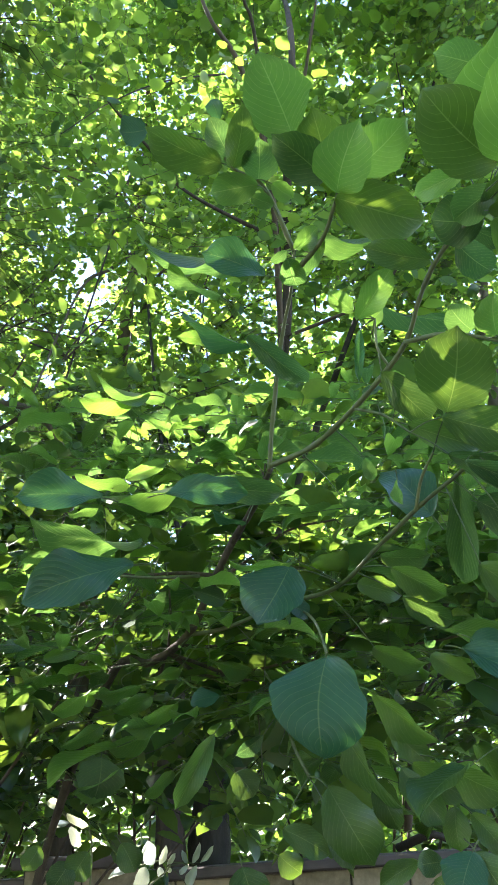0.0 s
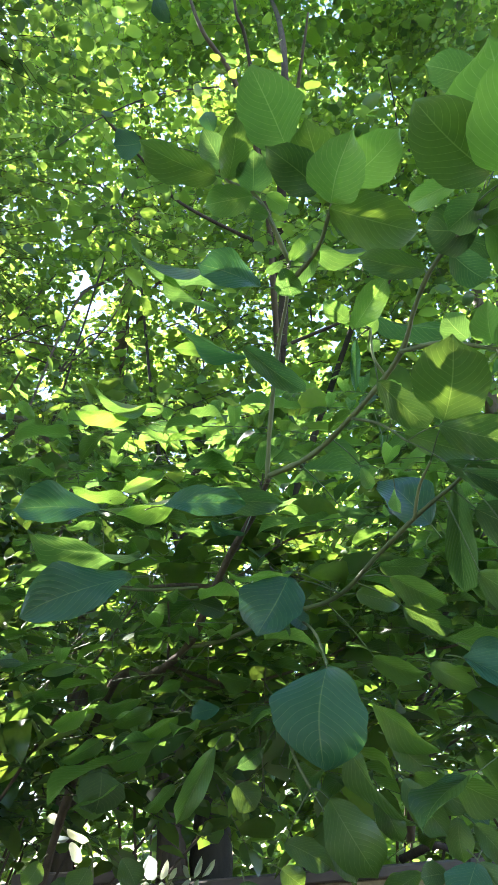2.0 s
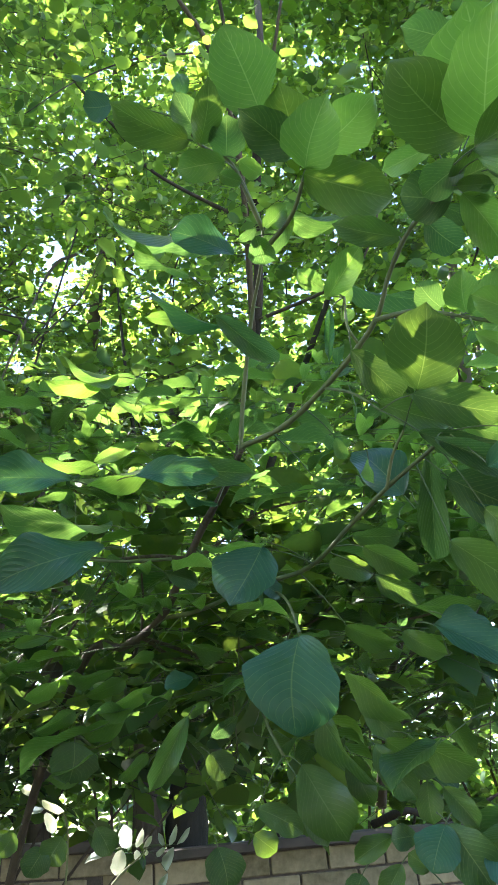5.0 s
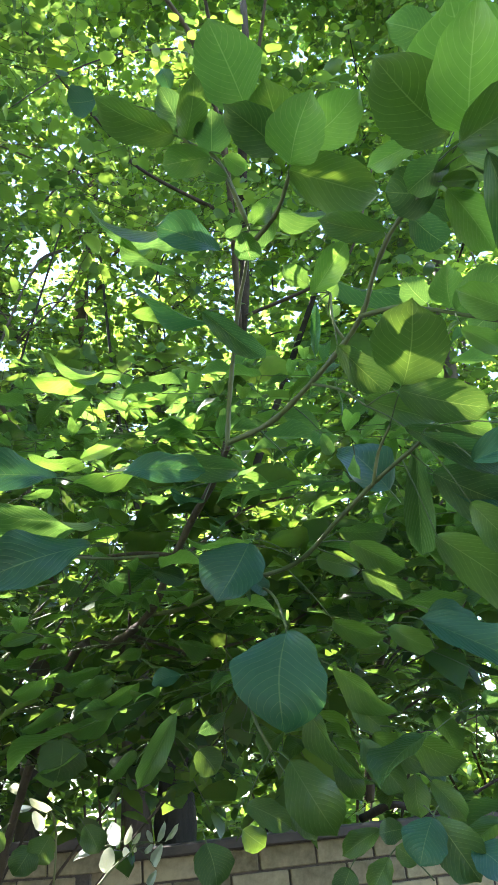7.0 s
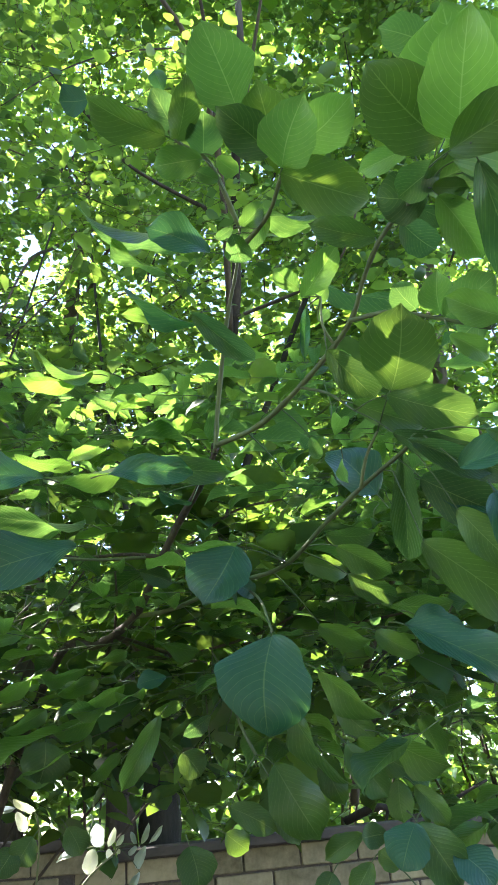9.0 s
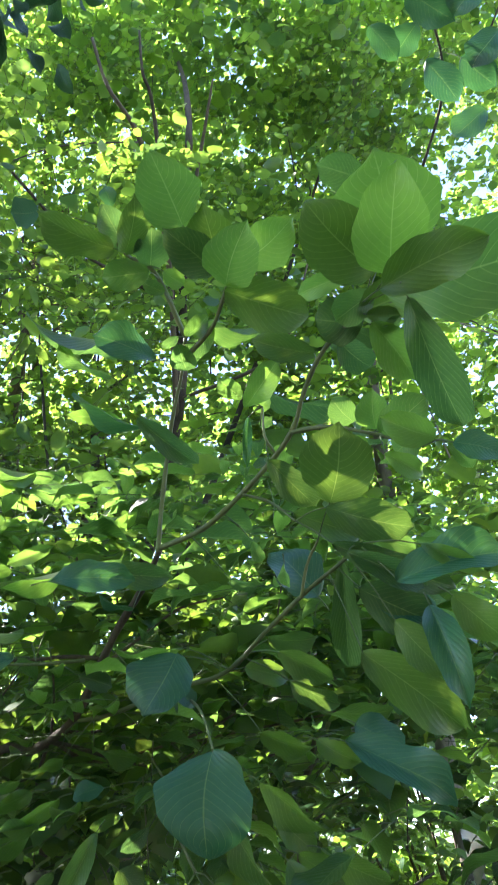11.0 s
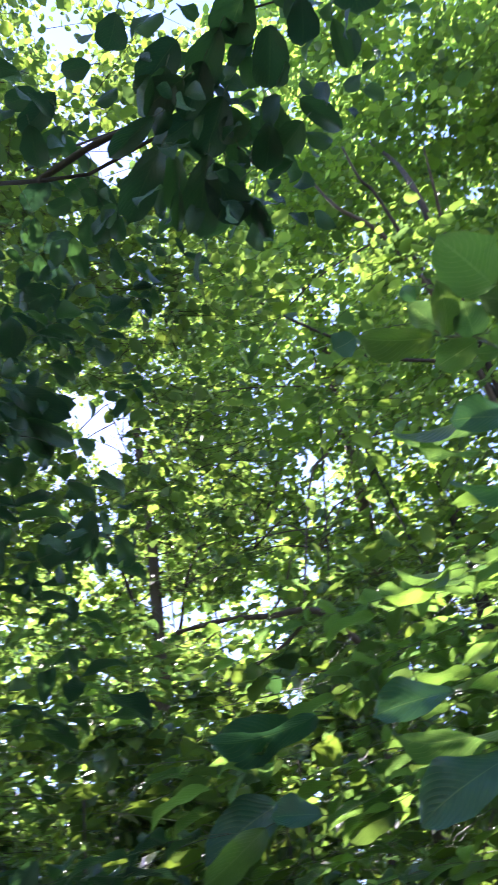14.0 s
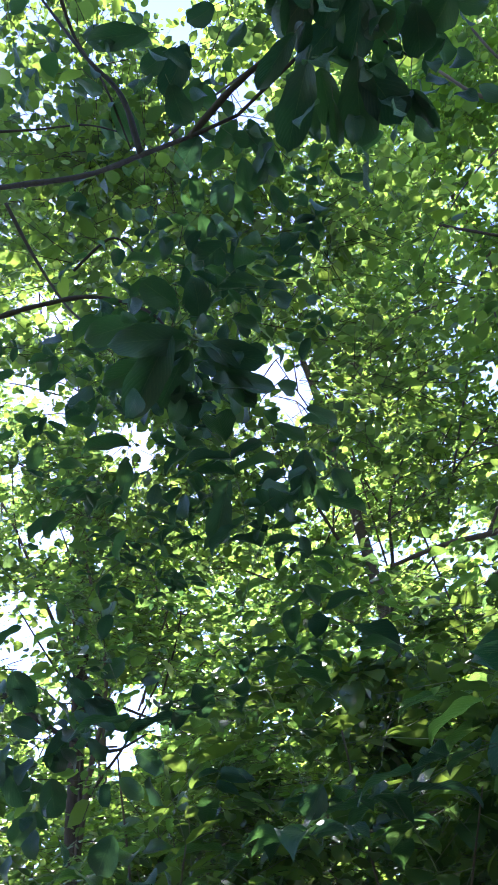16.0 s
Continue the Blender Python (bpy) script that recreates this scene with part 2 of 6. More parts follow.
def leaf_mesh(bend, fold, seed, across=8, along=20):
    """One leaf of unit length and width: it arches along its midrib, folds a little and has a wavy edge."""
    rng = random.Random(seed)
    bm = bmesh.new()
    uv = bm.loops.layers.uv.new("UVMap")
    ph = rng.uniform(0, 6)
    grid = []
    skew = rng.uniform(-0.07, 0.07)
    twist = rng.uniform(-0.6, 0.6) * (1.0 if across > 4 else 0.4)
    curl = rng.uniform(-0.2, 1.4)
    for j in range(along + 1):
        v = 0.4 * j / along + 0.6 * (0.5 - 0.5 * math.cos(math.pi * j / along))
        half = max(leaf_profile(v, seed), 0.012)
        a = bend * v
        y, z = (math.sin(a) / bend, -(1 - math.cos(a)) / bend) if bend > 1e-3 else (v, 0)
        row = []
        for i in range(across + 1):
            u = i / across * 2 - 1
            w = u * half * (1 + (0.045 * math.sin(8 * v + ph + (2.3 if u > 0 else 0)) + 0.035 * math.sin(21 * v + 2 * ph + (1.1 if u > 0 else 0))) * abs(u))
            lift = fold * abs(w) + 0.045 * u * u * math.sin(9 * v + ph + 1.7 * (u > 0)) + 0.0022 * math.cos(56 * (v - 0.4 * abs(u) ** 1.25)) + twist * w * (v - 0.4) - curl * max(0.0, v - 0.7) ** 2
            vert = bm.verts.new((w + skew * math.sin(math.pi * v), y + lift * math.sin(a) * 0.5, z + lift))
            row.append((vert, (i / across, v)))
        grid.append(row)
    turn = Matrix.Rotation(bend / 2, 4, "X")
    chord = (turn @ grid[-1][across // 2][0].co).y
    for row in grid:
        for vert, _ in row:
            q = turn @ vert.co
            vert.co = (q.x, q.y / chord, q.z / chord)
    for a, b in zip(grid, grid[1:]):
        for i in range(across):
            quad = (a[i], a[i + 1], b[i + 1], b[i])
            f = bm.faces.new([q[0] for q in quad])
            for loop, q in zip(f.loops, quad):
                loop[uv].uv = q[1]
    return mesh_of(bm, "leaf")


LEAF_MESHES = {}
COUNT = [0]


def leaf_pose(base, tip, normal, width):
    base, tip = Vector(base), Vector(tip)
    y = tip - base
    length = y.length
    y.normalize()
    z = Vector(normal)
    z = (z - y * z.dot(y)).normalized()
    x = y.cross(z)
    m = Matrix((x * width, y * length, z * length)).transposed().to_4x4()
    m.translation = base
    return m


def leaflet(thing, base, tip, normal, width, bend, stalk=True, material=None):
    """One large leaf from its base to its tip, with its own stalk to the nearest wood."""
    COUNT[0] += 1
    n = COUNT[0]
    key = (round(bend, 1), n % 7, stalk, thing.name.startswith("walnut_tree"))
    if key not in LEAF_MESHES:
        LEAF_MESHES[key] = leaf_mesh(max(bend, 0.05), 0.10 + 0.07 * (n % 3), 17 * (n % 7) + int(bend * 10), *((8, 20) if stalk else (4, 10)))
    mesh = LEAF_MESHES[key]
    if material:
        mesh = LEAF_MESHES.setdefault(key + (material.name,), mesh.copy())
        mesh.materials.clear()
    ob = part("leaflet", mesh, material or (SHADED_LEAF if thing.name.startswith("walnut_tree") else BIG_LEAF), thing, at=leaf_pose(base, tip, normal, width))
    if stalk:
        b, d = Vector(base), (Vector(base) - Vector(tip)).normalized()
        near = min(LINES[thing.name], key=lambda q: (q - b - d * 0.03).length)
        gap = (near - b).length
        if gap > 0.11:
            near = b + d * 0.022 + Vector((0, 0, -0.006))
            gap = 0.022
        if gap > 0.004:
            sub_part("petiole", tube_mesh([near, near.lerp(b, 0.55) + Vector((0, 0, 0.05 * gap)), b + (Vector(tip) - b) * 0.02], 0.0011, 0.0007, 5, 4), STALK, ob)
    return ob


def fast_mesh(name, verts, faces3, faces4):
    """A mesh from arrays of corners."""
    me = bpy.data.meshes.new(name)
    me.vertices.add(len(verts))
    me.vertices.foreach_set("co", np.ascontiguousarray(verts, dtype=np.float32).ravel())
    loops = np.concatenate([faces3.ravel(), faces4.ravel()]).astype(np.int32)
    starts = np.concatenate([np.arange(len(faces3)) * 3, len(faces3) * 3 + np.arange(len(faces4)) * 4]).astype(np.int32)
    me.loops.add(len(loops))
    me.loops.foreach_set("vertex_index", loops)
    me.polygons.add(len(starts))
    me.polygons.foreach_set("loop_start", starts)
    me.update(calc_edges=True)
    return me


def unit(a):
    return a / (np.linalg.norm(a, axis=-1, keepdims=True) + 1e-9)


def leaf_cloud(name, base, along, normal, length, width, rng):
    """Many small leaves in one mesh: each folded along its midrib and drooping at its tip."""
    n = len(base)
    y = unit(along)
    z = unit(normal - y * np.sum(normal * y, axis=1, keepdims=True))
    x = np.cross(y, z)
    fold = rng.uniform(0.05, 0.3, n)
    drop = rng.uniform(0.0, 0.35, n)
    shape = [(0, 0, 0, 0), (0, 0.5, 0, 0.15), (0, 1, 0, 1), (-0.33, 0.14, 0.7, 0.02), (-0.5, 0.42, 1, 0.12), (-0.37, 0.74, 0.8, 0.45), (0.33, 0.14, 0.7, 0.02), (0.5, 0.42, 1, 0.12), (0.37, 0.74, 0.8, 0.45)]
    out = np.empty((n, 9, 3))
    for k, (u, v, f, dr) in enumerate(shape):
        out[:, k] = base + x * (u * width)[:, None] + y * (v * length)[:, None] + z * ((f * fold * 0.46 * width - dr * drop * length))[:, None]
    idx = np.arange(n)[:, None] * 9
    f3 = np.concatenate([idx + [1, 7, 8], idx + [1, 5, 4], idx + [1, 8, 2], idx + [1, 2, 5]])
    f4 = np.concatenate([idx + [0, 6, 7, 1], idx + [0, 1, 4, 3]])
    return fast_mesh(name, out.reshape(-1, 3), f3, f4)


def twig_cloud(name, a, b, r):
    """Many thin three-sided twigs in one mesh."""
    n = len(a)
    d = unit(b - a)
    s = unit(np.cross(d, np.array([0.3, 0.2, 0.93])))
    o = np.cross(d, s)
    out = np.empty((n, 6, 3))
    for k in range(3):
        w = s * math.cos(k * 2.1) + o * math.sin(k * 2.1)
        out[:, k] = a + w * r[:, None]
        out[:, 3 + k] = b + w * r[:, None] * 0.45
    idx = np.arange(n)[:, None] * 6
    f4 = np.concatenate([idx + [0, 1, 4, 3], idx + [1, 2, 5, 4], idx + [2, 0, 3, 5]])
    return fast_mesh(name, out.reshape(-1, 3), np.zeros((0, 3), int), f4)


def azel(left, up):
    """The way that lies so many degrees left of ahead and so many above the level."""
    a, e = radians(left), radians(up)
    return np.array([-math.sin(a) * math.cos(e), math.cos(a) * math.cos(e), math.sin(e)])


# leaves are left out along these lines of sight from the camera, so the sky stands bright: degrees to the left, up,
# half width
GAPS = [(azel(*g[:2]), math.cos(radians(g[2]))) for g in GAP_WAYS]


# openings towards the sun, through which flecks of light fall on the leaves below
FLECKS = [((-0.22, 1.13, 2.30), 0.05), ((-0.14, 0.96, 2.07), 0.05), ((-0.05, 0.99, 2.01), 0.05), ((0.01, 0.96, 1.94), 0.05), ((0.06, 0.92, 1.86), 0.05), ((-0.25, 1.21, 1.80), 0.05), ((-0.22, 1.10, 1.91), 0.05), ((-0.09, 0.99, 2.33), 0.05), ((-0.24, 0.89, 2.00), 0.05), ((-0.02, 0.87, 2.36), 0.05), ((0.20, 1.06, 1.95), 0.05), ((0.26, 1.09, 1.87), 0.05), ((0.12, 1.03, 2.02), 0.05), ((-0.23, 1.34, 1.88), 0.05), ((-0.32, 1.39, 1.80), 0.05)]
FLECKS += [((-0.04, 1.11, 1.99), 0.05), ((-0.07, 1.17, 1.97), 0.05), ((0.21, 1.25, 1.79), 0.05), ((0.16, 1.12, 1.93), 0.05), ((0.10, 1.14, 2.02), 0.05), ((0.29, 1.34, 1.82), 0.05), ((-0.01, 1.04, 2.01), 0.05)]
FLECKS += [((1.05, 5.1, 2.05), 0.2), ((1.35, 5.2, 2.3), 0.2), ((1.55, 5.0, 1.95), 0.18), ((0.85, 5.2, 2.35), 0.18), ((1.7, 5.1, 2.45), 0.18)]
dapple = random.Random(3)
LOW_FLECKS = [((dapple.uniform(-0.85, 0.5), dapple.uniform(1.2, 2.2), dapple.uniform(1.62, 1.98)), dapple.uniform(0.03, 0.06)) for _ in range(70)]
SHADED = [(0.05, 0.72, 2.55), (0.26, 0.59, 2.34), (0.08, 0.88, 1.74), (0.02, 0.92, 1.88), (0.13, 1.00, 1.62)]


def clear_of_shade(f):
    """Whether an opening leaves the leaves in deep shade alone."""
    for q in SHADED:
        off = Vector(f[0]) - Vector(q)
        if (off - SUN * off.dot(SUN)).length < 0.12 + f[1]:
            return False
    return True


FLECKS = [((dapple.uniform(-0.8, 0.9), dapple.uniform(1.2, 2.3), dapple.uniform(1.7, 2.8)), dapple.uniform(0.035, 0.075)) for _ in range(36)] + [((dapple.uniform(-0.7, 0.1), dapple.uniform(1.05, 1.8), dapple.uniform(1.75, 2.4)), dapple.uniform(0.03, 0.055)) for _ in range(20)] + [((dapple.uniform(-1.2, 2.0), dapple.uniform(3.4, 4.6), dapple.uniform(2.3, 4.6)), dapple.uniform(0.07, 0.14)) for _ in range(14)] + LOW_FLECKS + FLECKS
FLECKS += [((x, y, z), 0.11) for x, y, z in [(-0.27, 2.06, 1.56), (-0.15, 2.05, 1.57), (-0.45, 2.02, 1.66)]]
FLECKS = [f for f in FLECKS if clear_of_shade(f)]
# large leaves that stand in the sun
LIT = [((0.076, 0.693, 2.387), 0.05), ((0.170, 0.805, 2.362), 0.06), ((0.094, 0.850, 2.356), 0.05), ((0.089, 0.823, 2.369), 0.04), ((0.051, 0.857, 2.368), 0.03), ((-0.083, 0.897, 2.421), 0.07), ((-0.073, 1.039, 2.355), 0.05), ((0.174, 0.806, 2.252), 0.05), ((0.136, 0.855, 2.281), 0.04), ((0.182, 0.866, 2.259), 0.03), ((0.191, 0.899, 2.250), 0.03), ((0.235, 0.733, 2.076), 0.05), ((0.327, 0.722, 2.099), 0.04), ((0.216, 1.003, 2.047), 0.03), ((0.015, 1.050, 1.963), 0.05), ((-0.151, 0.998, 2.090), 0.04), ((-0.217, 0.998, 2.075), 0.05), ((-0.189, 1.044, 2.265), 0.06), ((-0.215, 1.030, 2.236), 0.06), ((-0.091, 1.066, 2.044), 0.04), ((0.159, 1.058, 2.058), 0.04), ((-0.249, 1.038, 2.044), 0.04), ((-0.233, 1.233, 1.955), 0.03), ((-0.294, 1.258, 1.810), 0.04)]
LIT += [((-0.280, 1.312, 1.819), 0.03), ((0.297, 0.616, 2.195), 0.03), ((0.355, 0.649, 2.038), 0.04), ((0.304, 0.688, 2.050), 0.04), ((0.356, 0.735, 1.955), 0.05), ((-0.671, 0.591, 3.220), 0.05), ((-0.632, 0.687, 3.075), 0.06), ((-0.700, 0.628, 3.136), 0.05), ((-0.850, 1.070, 2.591), 0.05), ((0.236, 0.656, 2.297), 0.04), ((-0.386, 1.455, 1.590), 0.03)]
FLECKS += LIT + [((-0.44, 2.45, 5.35), 0.3), ((-0.69, 2.45, 5.85), 0.2)]


def crown(thing, blobs, twigs, leaf, seed, material, per=9, spread=0.5, tilt=0.55, wood=None, singles=120, eye=(-0.04, -0.02, 1.63)):
    """The crown of a tree or shrub: twigs in the given rounds (centre, radii, share), each with leaves on both sides."""
    rng = np.random.default_rng(seed)
    starts, dirs = [], []
    for c, r, share in blobs:
        n = int(twigs * share)
        p = unit(rng.normal(size=(n, 3))) * (rng.uniform(0.12, 1, (n, 1)) ** 0.5)
        clump = unit(rng.normal(size=(max(4, n // 40), 3))) * rng.uniform(0.3, 1, (max(4, n // 40), 1)) ** 0.5
        pick = clump[rng.integers(0, len(clump), n)]
        p = np.where(rng.uniform(size=(n, 1)) < 0.26, p, pick + rng.normal(size=(n, 3)) * 0.13)
        starts.append(np.array(c) + p * np.array(r))
        dirs.append(unit(p * [1, 1, 0.4] + rng.normal(size=(n, 3)) * [0.7, 0.7, 0.35] - [0, 0, 0.15]))
    a, d = np.concatenate(starts), np.concatenate(dirs)
    n = len(a)
    keep = a[:, 2] > 0.05
    a, d = a[keep], d[keep]
    n = len(a)
    long = rng.uniform(0.6, 1.3, n) * spread
    b = a + d * long[:, None]
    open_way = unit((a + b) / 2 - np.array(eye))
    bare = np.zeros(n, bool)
    # twigs that fall in a gap of the view from eye are mostly dropped
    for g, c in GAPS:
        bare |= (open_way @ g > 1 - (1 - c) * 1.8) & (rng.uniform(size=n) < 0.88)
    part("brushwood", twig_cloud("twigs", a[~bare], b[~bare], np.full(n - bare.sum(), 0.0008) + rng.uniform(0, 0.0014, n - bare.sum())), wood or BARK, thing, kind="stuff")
    s = (np.arange(per) + 0.6) / per
    base = (a[:, None] + (b - a)[:, None] * s[None, :, None]).reshape(-1, 3)
    dd = np.repeat(d, per, axis=0)
    flat = unit(np.cross(dd, [0, 0, 1.0]))
    sign = np.tile(np.where(np.arange(per) % 2, 1.0, -1.0), n)[:, None]
    along = dd * 0.55 + flat * sign * 0.8 + rng.normal(size=base.shape) * 0.28 - [0, 0, 0.12]
    normal = np.array([0, 0, 1.0]) + rng.normal(size=base.shape) * tilt
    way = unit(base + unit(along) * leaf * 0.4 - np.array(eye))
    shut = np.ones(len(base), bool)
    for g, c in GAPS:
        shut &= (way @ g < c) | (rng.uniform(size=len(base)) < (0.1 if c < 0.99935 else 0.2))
    for q, r in FLECKS:
        off = base - np.array(q)
        along_sun = off @ np.array(SUN)
        apart = np.linalg.norm(off - along_sun[:, None] * np.array(SUN), axis=1)
        shut &= (along_sun < 0.4) | (apart > r)
    base, along, normal = base[shut], along[shut], normal[shut]
    m = len(base)
    size = leaf * rng.uniform(0.55, 1.0, m) * rng.choice([0.8, 1.25, 1.9], m, p=[0.5, 0.35, 0.15])
    base = base + rng.normal(size=base.shape) * 0.01
    width = size * rng.uniform(0.55, 0.85, m)
    near = np.argsort(np.linalg.norm(base - np.array([-0.5, 0.4, 2.2]), axis=1))
    for k in near[:singles]:
        key = ("small", int(k) % 6, material.name)
        if key not in LEAF_MESHES:
            LEAF_MESHES[key] = leaf_mesh(0.3 + 0.1 * (int(k) % 6), 0.25, int(k) % 6, 4, 6)
        part("leaf", LEAF_MESHES[key], material, thing, at=leaf_pose(base[k], base[k] + unit(along[k]) * size[k], normal[k], width[k]))
    rest = near[singles:]
    part("foliage", leaf_cloud("leaves", base[rest], along[rest], normal[rest], size[rest], width[rest], rng), material, thing, kind="stuff")


def box(bm, lo, hi, bevel=0.0):
    made = bmesh.ops.create_cube(bm, size=1)["verts"]
    for v in made:
        v.co = [l + (h - l) * (q + 0.5) for l, h, q in zip(lo, hi, v.co)]
    if bevel:
        edges = list({e for v in made for e in v.link_edges})
        bmesh.ops.bevel(bm, geom=edges, offset=bevel, segments=1, affect="EDGES")


# ---- ground ----
bm = bmesh.new()
bmesh.ops.create_grid(bm, x_segments=60, y_segments=60, size=1)
for v in bm.verts:
    r = math.hypot(v.co.x, v.co.y)
    s = 12 + 400 * max(0, r - 0.35) ** 2
    v.co.x, v.co.y = v.co.x * s, v.co.y * s
    v.co.z = -0.02 + 0.05 * noise.noise(v.co * 0.6) if r < 0.9 else -0.02
tagged(part("ground", mesh_of(bm, "ground"), SOIL, None), "dark soil with moss and fallen leaves under the trees", "ground", kind="structure")

# ---- brick wall ----
WALL = pose(0.14, 3.87, 1.49, 0, -2.2, 0)
wall = new("wall_garden")
wall.matrix_basis = WALL
tagged(wall, "low garden wall of white silicate bricks with dark joints", "wall", kind="structure")
bm = bmesh.new()
box(bm, (-6, 0.012, -1.75), (6, 0.24, 0.0))
part("core", mesh_of(bm, "core", False), MORTAR, wall, at=WALL)
bm = bmesh.new()
box(bm, (-0.1255, 0, -0.0445), (0.1255, 0.06, 0.0445), 0.004)
brick_mesh = mesh_of(bm, "brick", False)
for k in range(16):
    bm = bmesh.new()
    box(bm, (-0.372, -0.045, 0.0), (0.372, 0.29, 0.045), 0.006)
    wob = random.Random(k)
    part("coping_slab", mesh_of(bm, "coping", False), COPING, wall, at=WALL @ pose(-5.6 + 0.75 * k, 0, 0.001 + 0.003 * wob.random(), 0, wob.uniform(-0.3, 0.3), wob.uniform(-0.5, 0.5)))

# ---- pier at the wall's end of the bay ----
PIER = pose(-0.80, 3.80, 0)
pier = new("wall_pier")
pier.matrix_basis = PIER
tagged(pier, "brick pier of the garden wall with a flat cap", "wall", kind="structure")
bm = bmesh.new()
box(bm, (-0.24, 0.012, 0), (0.20, 0.40, 1.525))
part("core", mesh_of(bm, "core", False), MORTAR, pier, at=PIER)
bm = bmesh.new()
box(bm, (-0.29, -0.04, 1.526), (0.25, 0.45, 1.575), 0.006)
part("cap", mesh_of(bm, "cap", False), COPING, pier, at=PIER)

# ---- background trees ----
def tree(name, label, trunk, r0, r1, limbs, blobs, twigs, leaf, seed, material=None, group="trees behind the wall", **more):
    t = root(name, trunk[0], label, "tree", group)
    line = glide(trunk, 8)
    bark = {1: DARK_BARK, 3: GREY_BARK}.get(seed, BARK)
    stem(t, "trunk", trunk, r0, r1, bark, 10, 0.10)
    rng = random.Random(seed)
    for k in range(limbs):
        s = rng.uniform(0.35, 0.98)
        p = line[int(s * (len(line) - 1))]
        c, r, _ = blobs[k % len(blobs)]
        goal = Vector([q + rng.uniform(-0.8, 0.8) * w for q, w in zip(c, r)])
        mid = (p + goal) / 2 + Vector((rng.uniform(-0.15, 0.15), rng.uniform(-0.15, 0.15), rng.uniform(0, 0.3)))
        w = (r0 + (r1 - r0) * s) * rng.uniform(0.2, 0.45)
        stem(t, "limb", [p, p.lerp(mid, 0.5), mid, goal], w, 0.006, bark, 6, 0.12)
        for _ in range(3):
            q = p.lerp(goal, rng.uniform(0.3, 0.9))
            w2 = q + Vector((rng.uniform(-0.8, 0.8), rng.uniform(-0.5, 0.3), rng.uniform(-0.2, 0.6)))
            stem(t, "branch", [q, q.lerp(w2, 0.5) + Vector((rng.uniform(-0.1, 0.1), 0, rng.uniform(0, 0.12))), w2], 0.007, 0.003, bark, 5, 0.12)
    crown(t, blobs, twigs, leaf, seed, material or TREE_LEAF, **more)
    return t


tall_tree = tree("tree", "tall broadleaf tree with a dark fissured trunk behind the wall", [(-0.25, 4.45, 0), (-0.26, 4.42, 1.6), (-0.19, 4.35, 2.4), (-0.12, 4.3, 3.1)], 0.125, 0.05, 6,
     [((0.3, 4.9, 3.4), (1.6, 0.8, 1.3), 0.30), ((0.4, 4.5, 5.2), (1.6, 0.9, 1.3), 0.40), ((0.4, 4.4, 7.8), (1.9, 0.9, 2.0), 0.5), ((0.5, 3.3, 8.2), (2.0, 0.9, 1.6), 0.42)], 2300, 0.082, 1)
stem(tall_tree, "limb", [(-0.14, 4.3, 2.9), (0.208, 3.745, 4.142), (0.257, 3.182, 4.985), (0.296, 2.702, 5.674), (0.3, 3.7, 8.0)], 0.034, 0.014, BARK)
stem(tall_tree, "trunk", [(-0.40, 4.42, 0), (-0.46, 4.40, 1.5), (-0.46, 4.38, 2.6), (-0.36, 4.35, 3.6), (-0.3, 4.4, 4.6)], 0.10, 0.03, BARK, 10, 0.10)
stem(tall_tree, "limb", [(0.208, 3.745, 4.142), (0.157, 3.036, 4.833), (0.016, 2.608, 5.211), (-0.152, 2.404, 5.382), (-0.233, 2.279, 5.615)], 0.0190, 0.0080, BARK)
stem(tall_tree, "limb", [(0.221, 3.524, 4.557), (0.098, 2.681, 5.500), (0.032, 2.486, 5.652), (0.017, 2.370, 5.869)], 0.0140, 0.0060, BARK)
stem(tall_tree, "limb", [(0.257, 3.182, 4.985), (0.371, 2.635, 5.374), (0.415, 2.430, 5.545)], 0.0120, 0.0055, BARK)
stem(tall_tree, "limb", [(0.157, 3.320, 4.726), (-0.300, 2.900, 4.663), (-0.450, 2.659, 4.689), (-0.626, 2.483, 4.808), (-0.791, 2.286, 4.963), (-0.892, 2.171, 5.179)], 0.0115, 0.0045, BARK)
stem(tall_tree, "limb", [(0.212, 3.682, 4.260), (0.643, 3.353, 4.240), (0.796, 3.112, 4.268), (0.928, 2.902, 4.662)], 0.0115, 0.0045, BARK)
stem(tall_tree, "limb", [(0.016, 2.608, 5.211), (-0.35, 2.45, 4.95), (-0.62, 2.38, 4.7), (-0.80, 2.30, 4.4)], 0.006, 0.002, BARK, 6)
crown(tall_tree, [((-0.62, 2.35, 4.55), (0.5, 0.45, 0.75), 0.4), ((0.45, 3.6, 5.3), (0.8, 0.35, 0.7), 0.4), ((-0.1, 2.7, 4.1), (0.45, 0.3, 0.35), 0.15)], 210, 0.064, 71, SHRUB_LEAF, per=8, spread=0.34, tilt=0.4, singles=40)
tree("tree", "slim grey tree with a straight trunk and fine leaves", [(-1.15, 4.9, 0), (-1.1, 4.8, 2.5), (-0.95, 4.6, 4.4), (-0.8, 4.4, 6.4), (-0.8, 4.3, 7.8)], 0.075, 0.02, 12,
     [((-1.2, 4.9, 3.7), (1.5, 0.8, 1.2), 0.30), ((-1.25, 3.6, 3.9), (0.55, 0.4, 0.4), 0.07), ((-1.1, 4.7, 5.4), (1.5, 0.9, 1.3), 0.38), ((-1.2, 4.5, 7.8), (1.6, 0.9, 1.9), 0.42)], 3400, 0.052, 2, SHRUB_LEAF, spread=0.42)
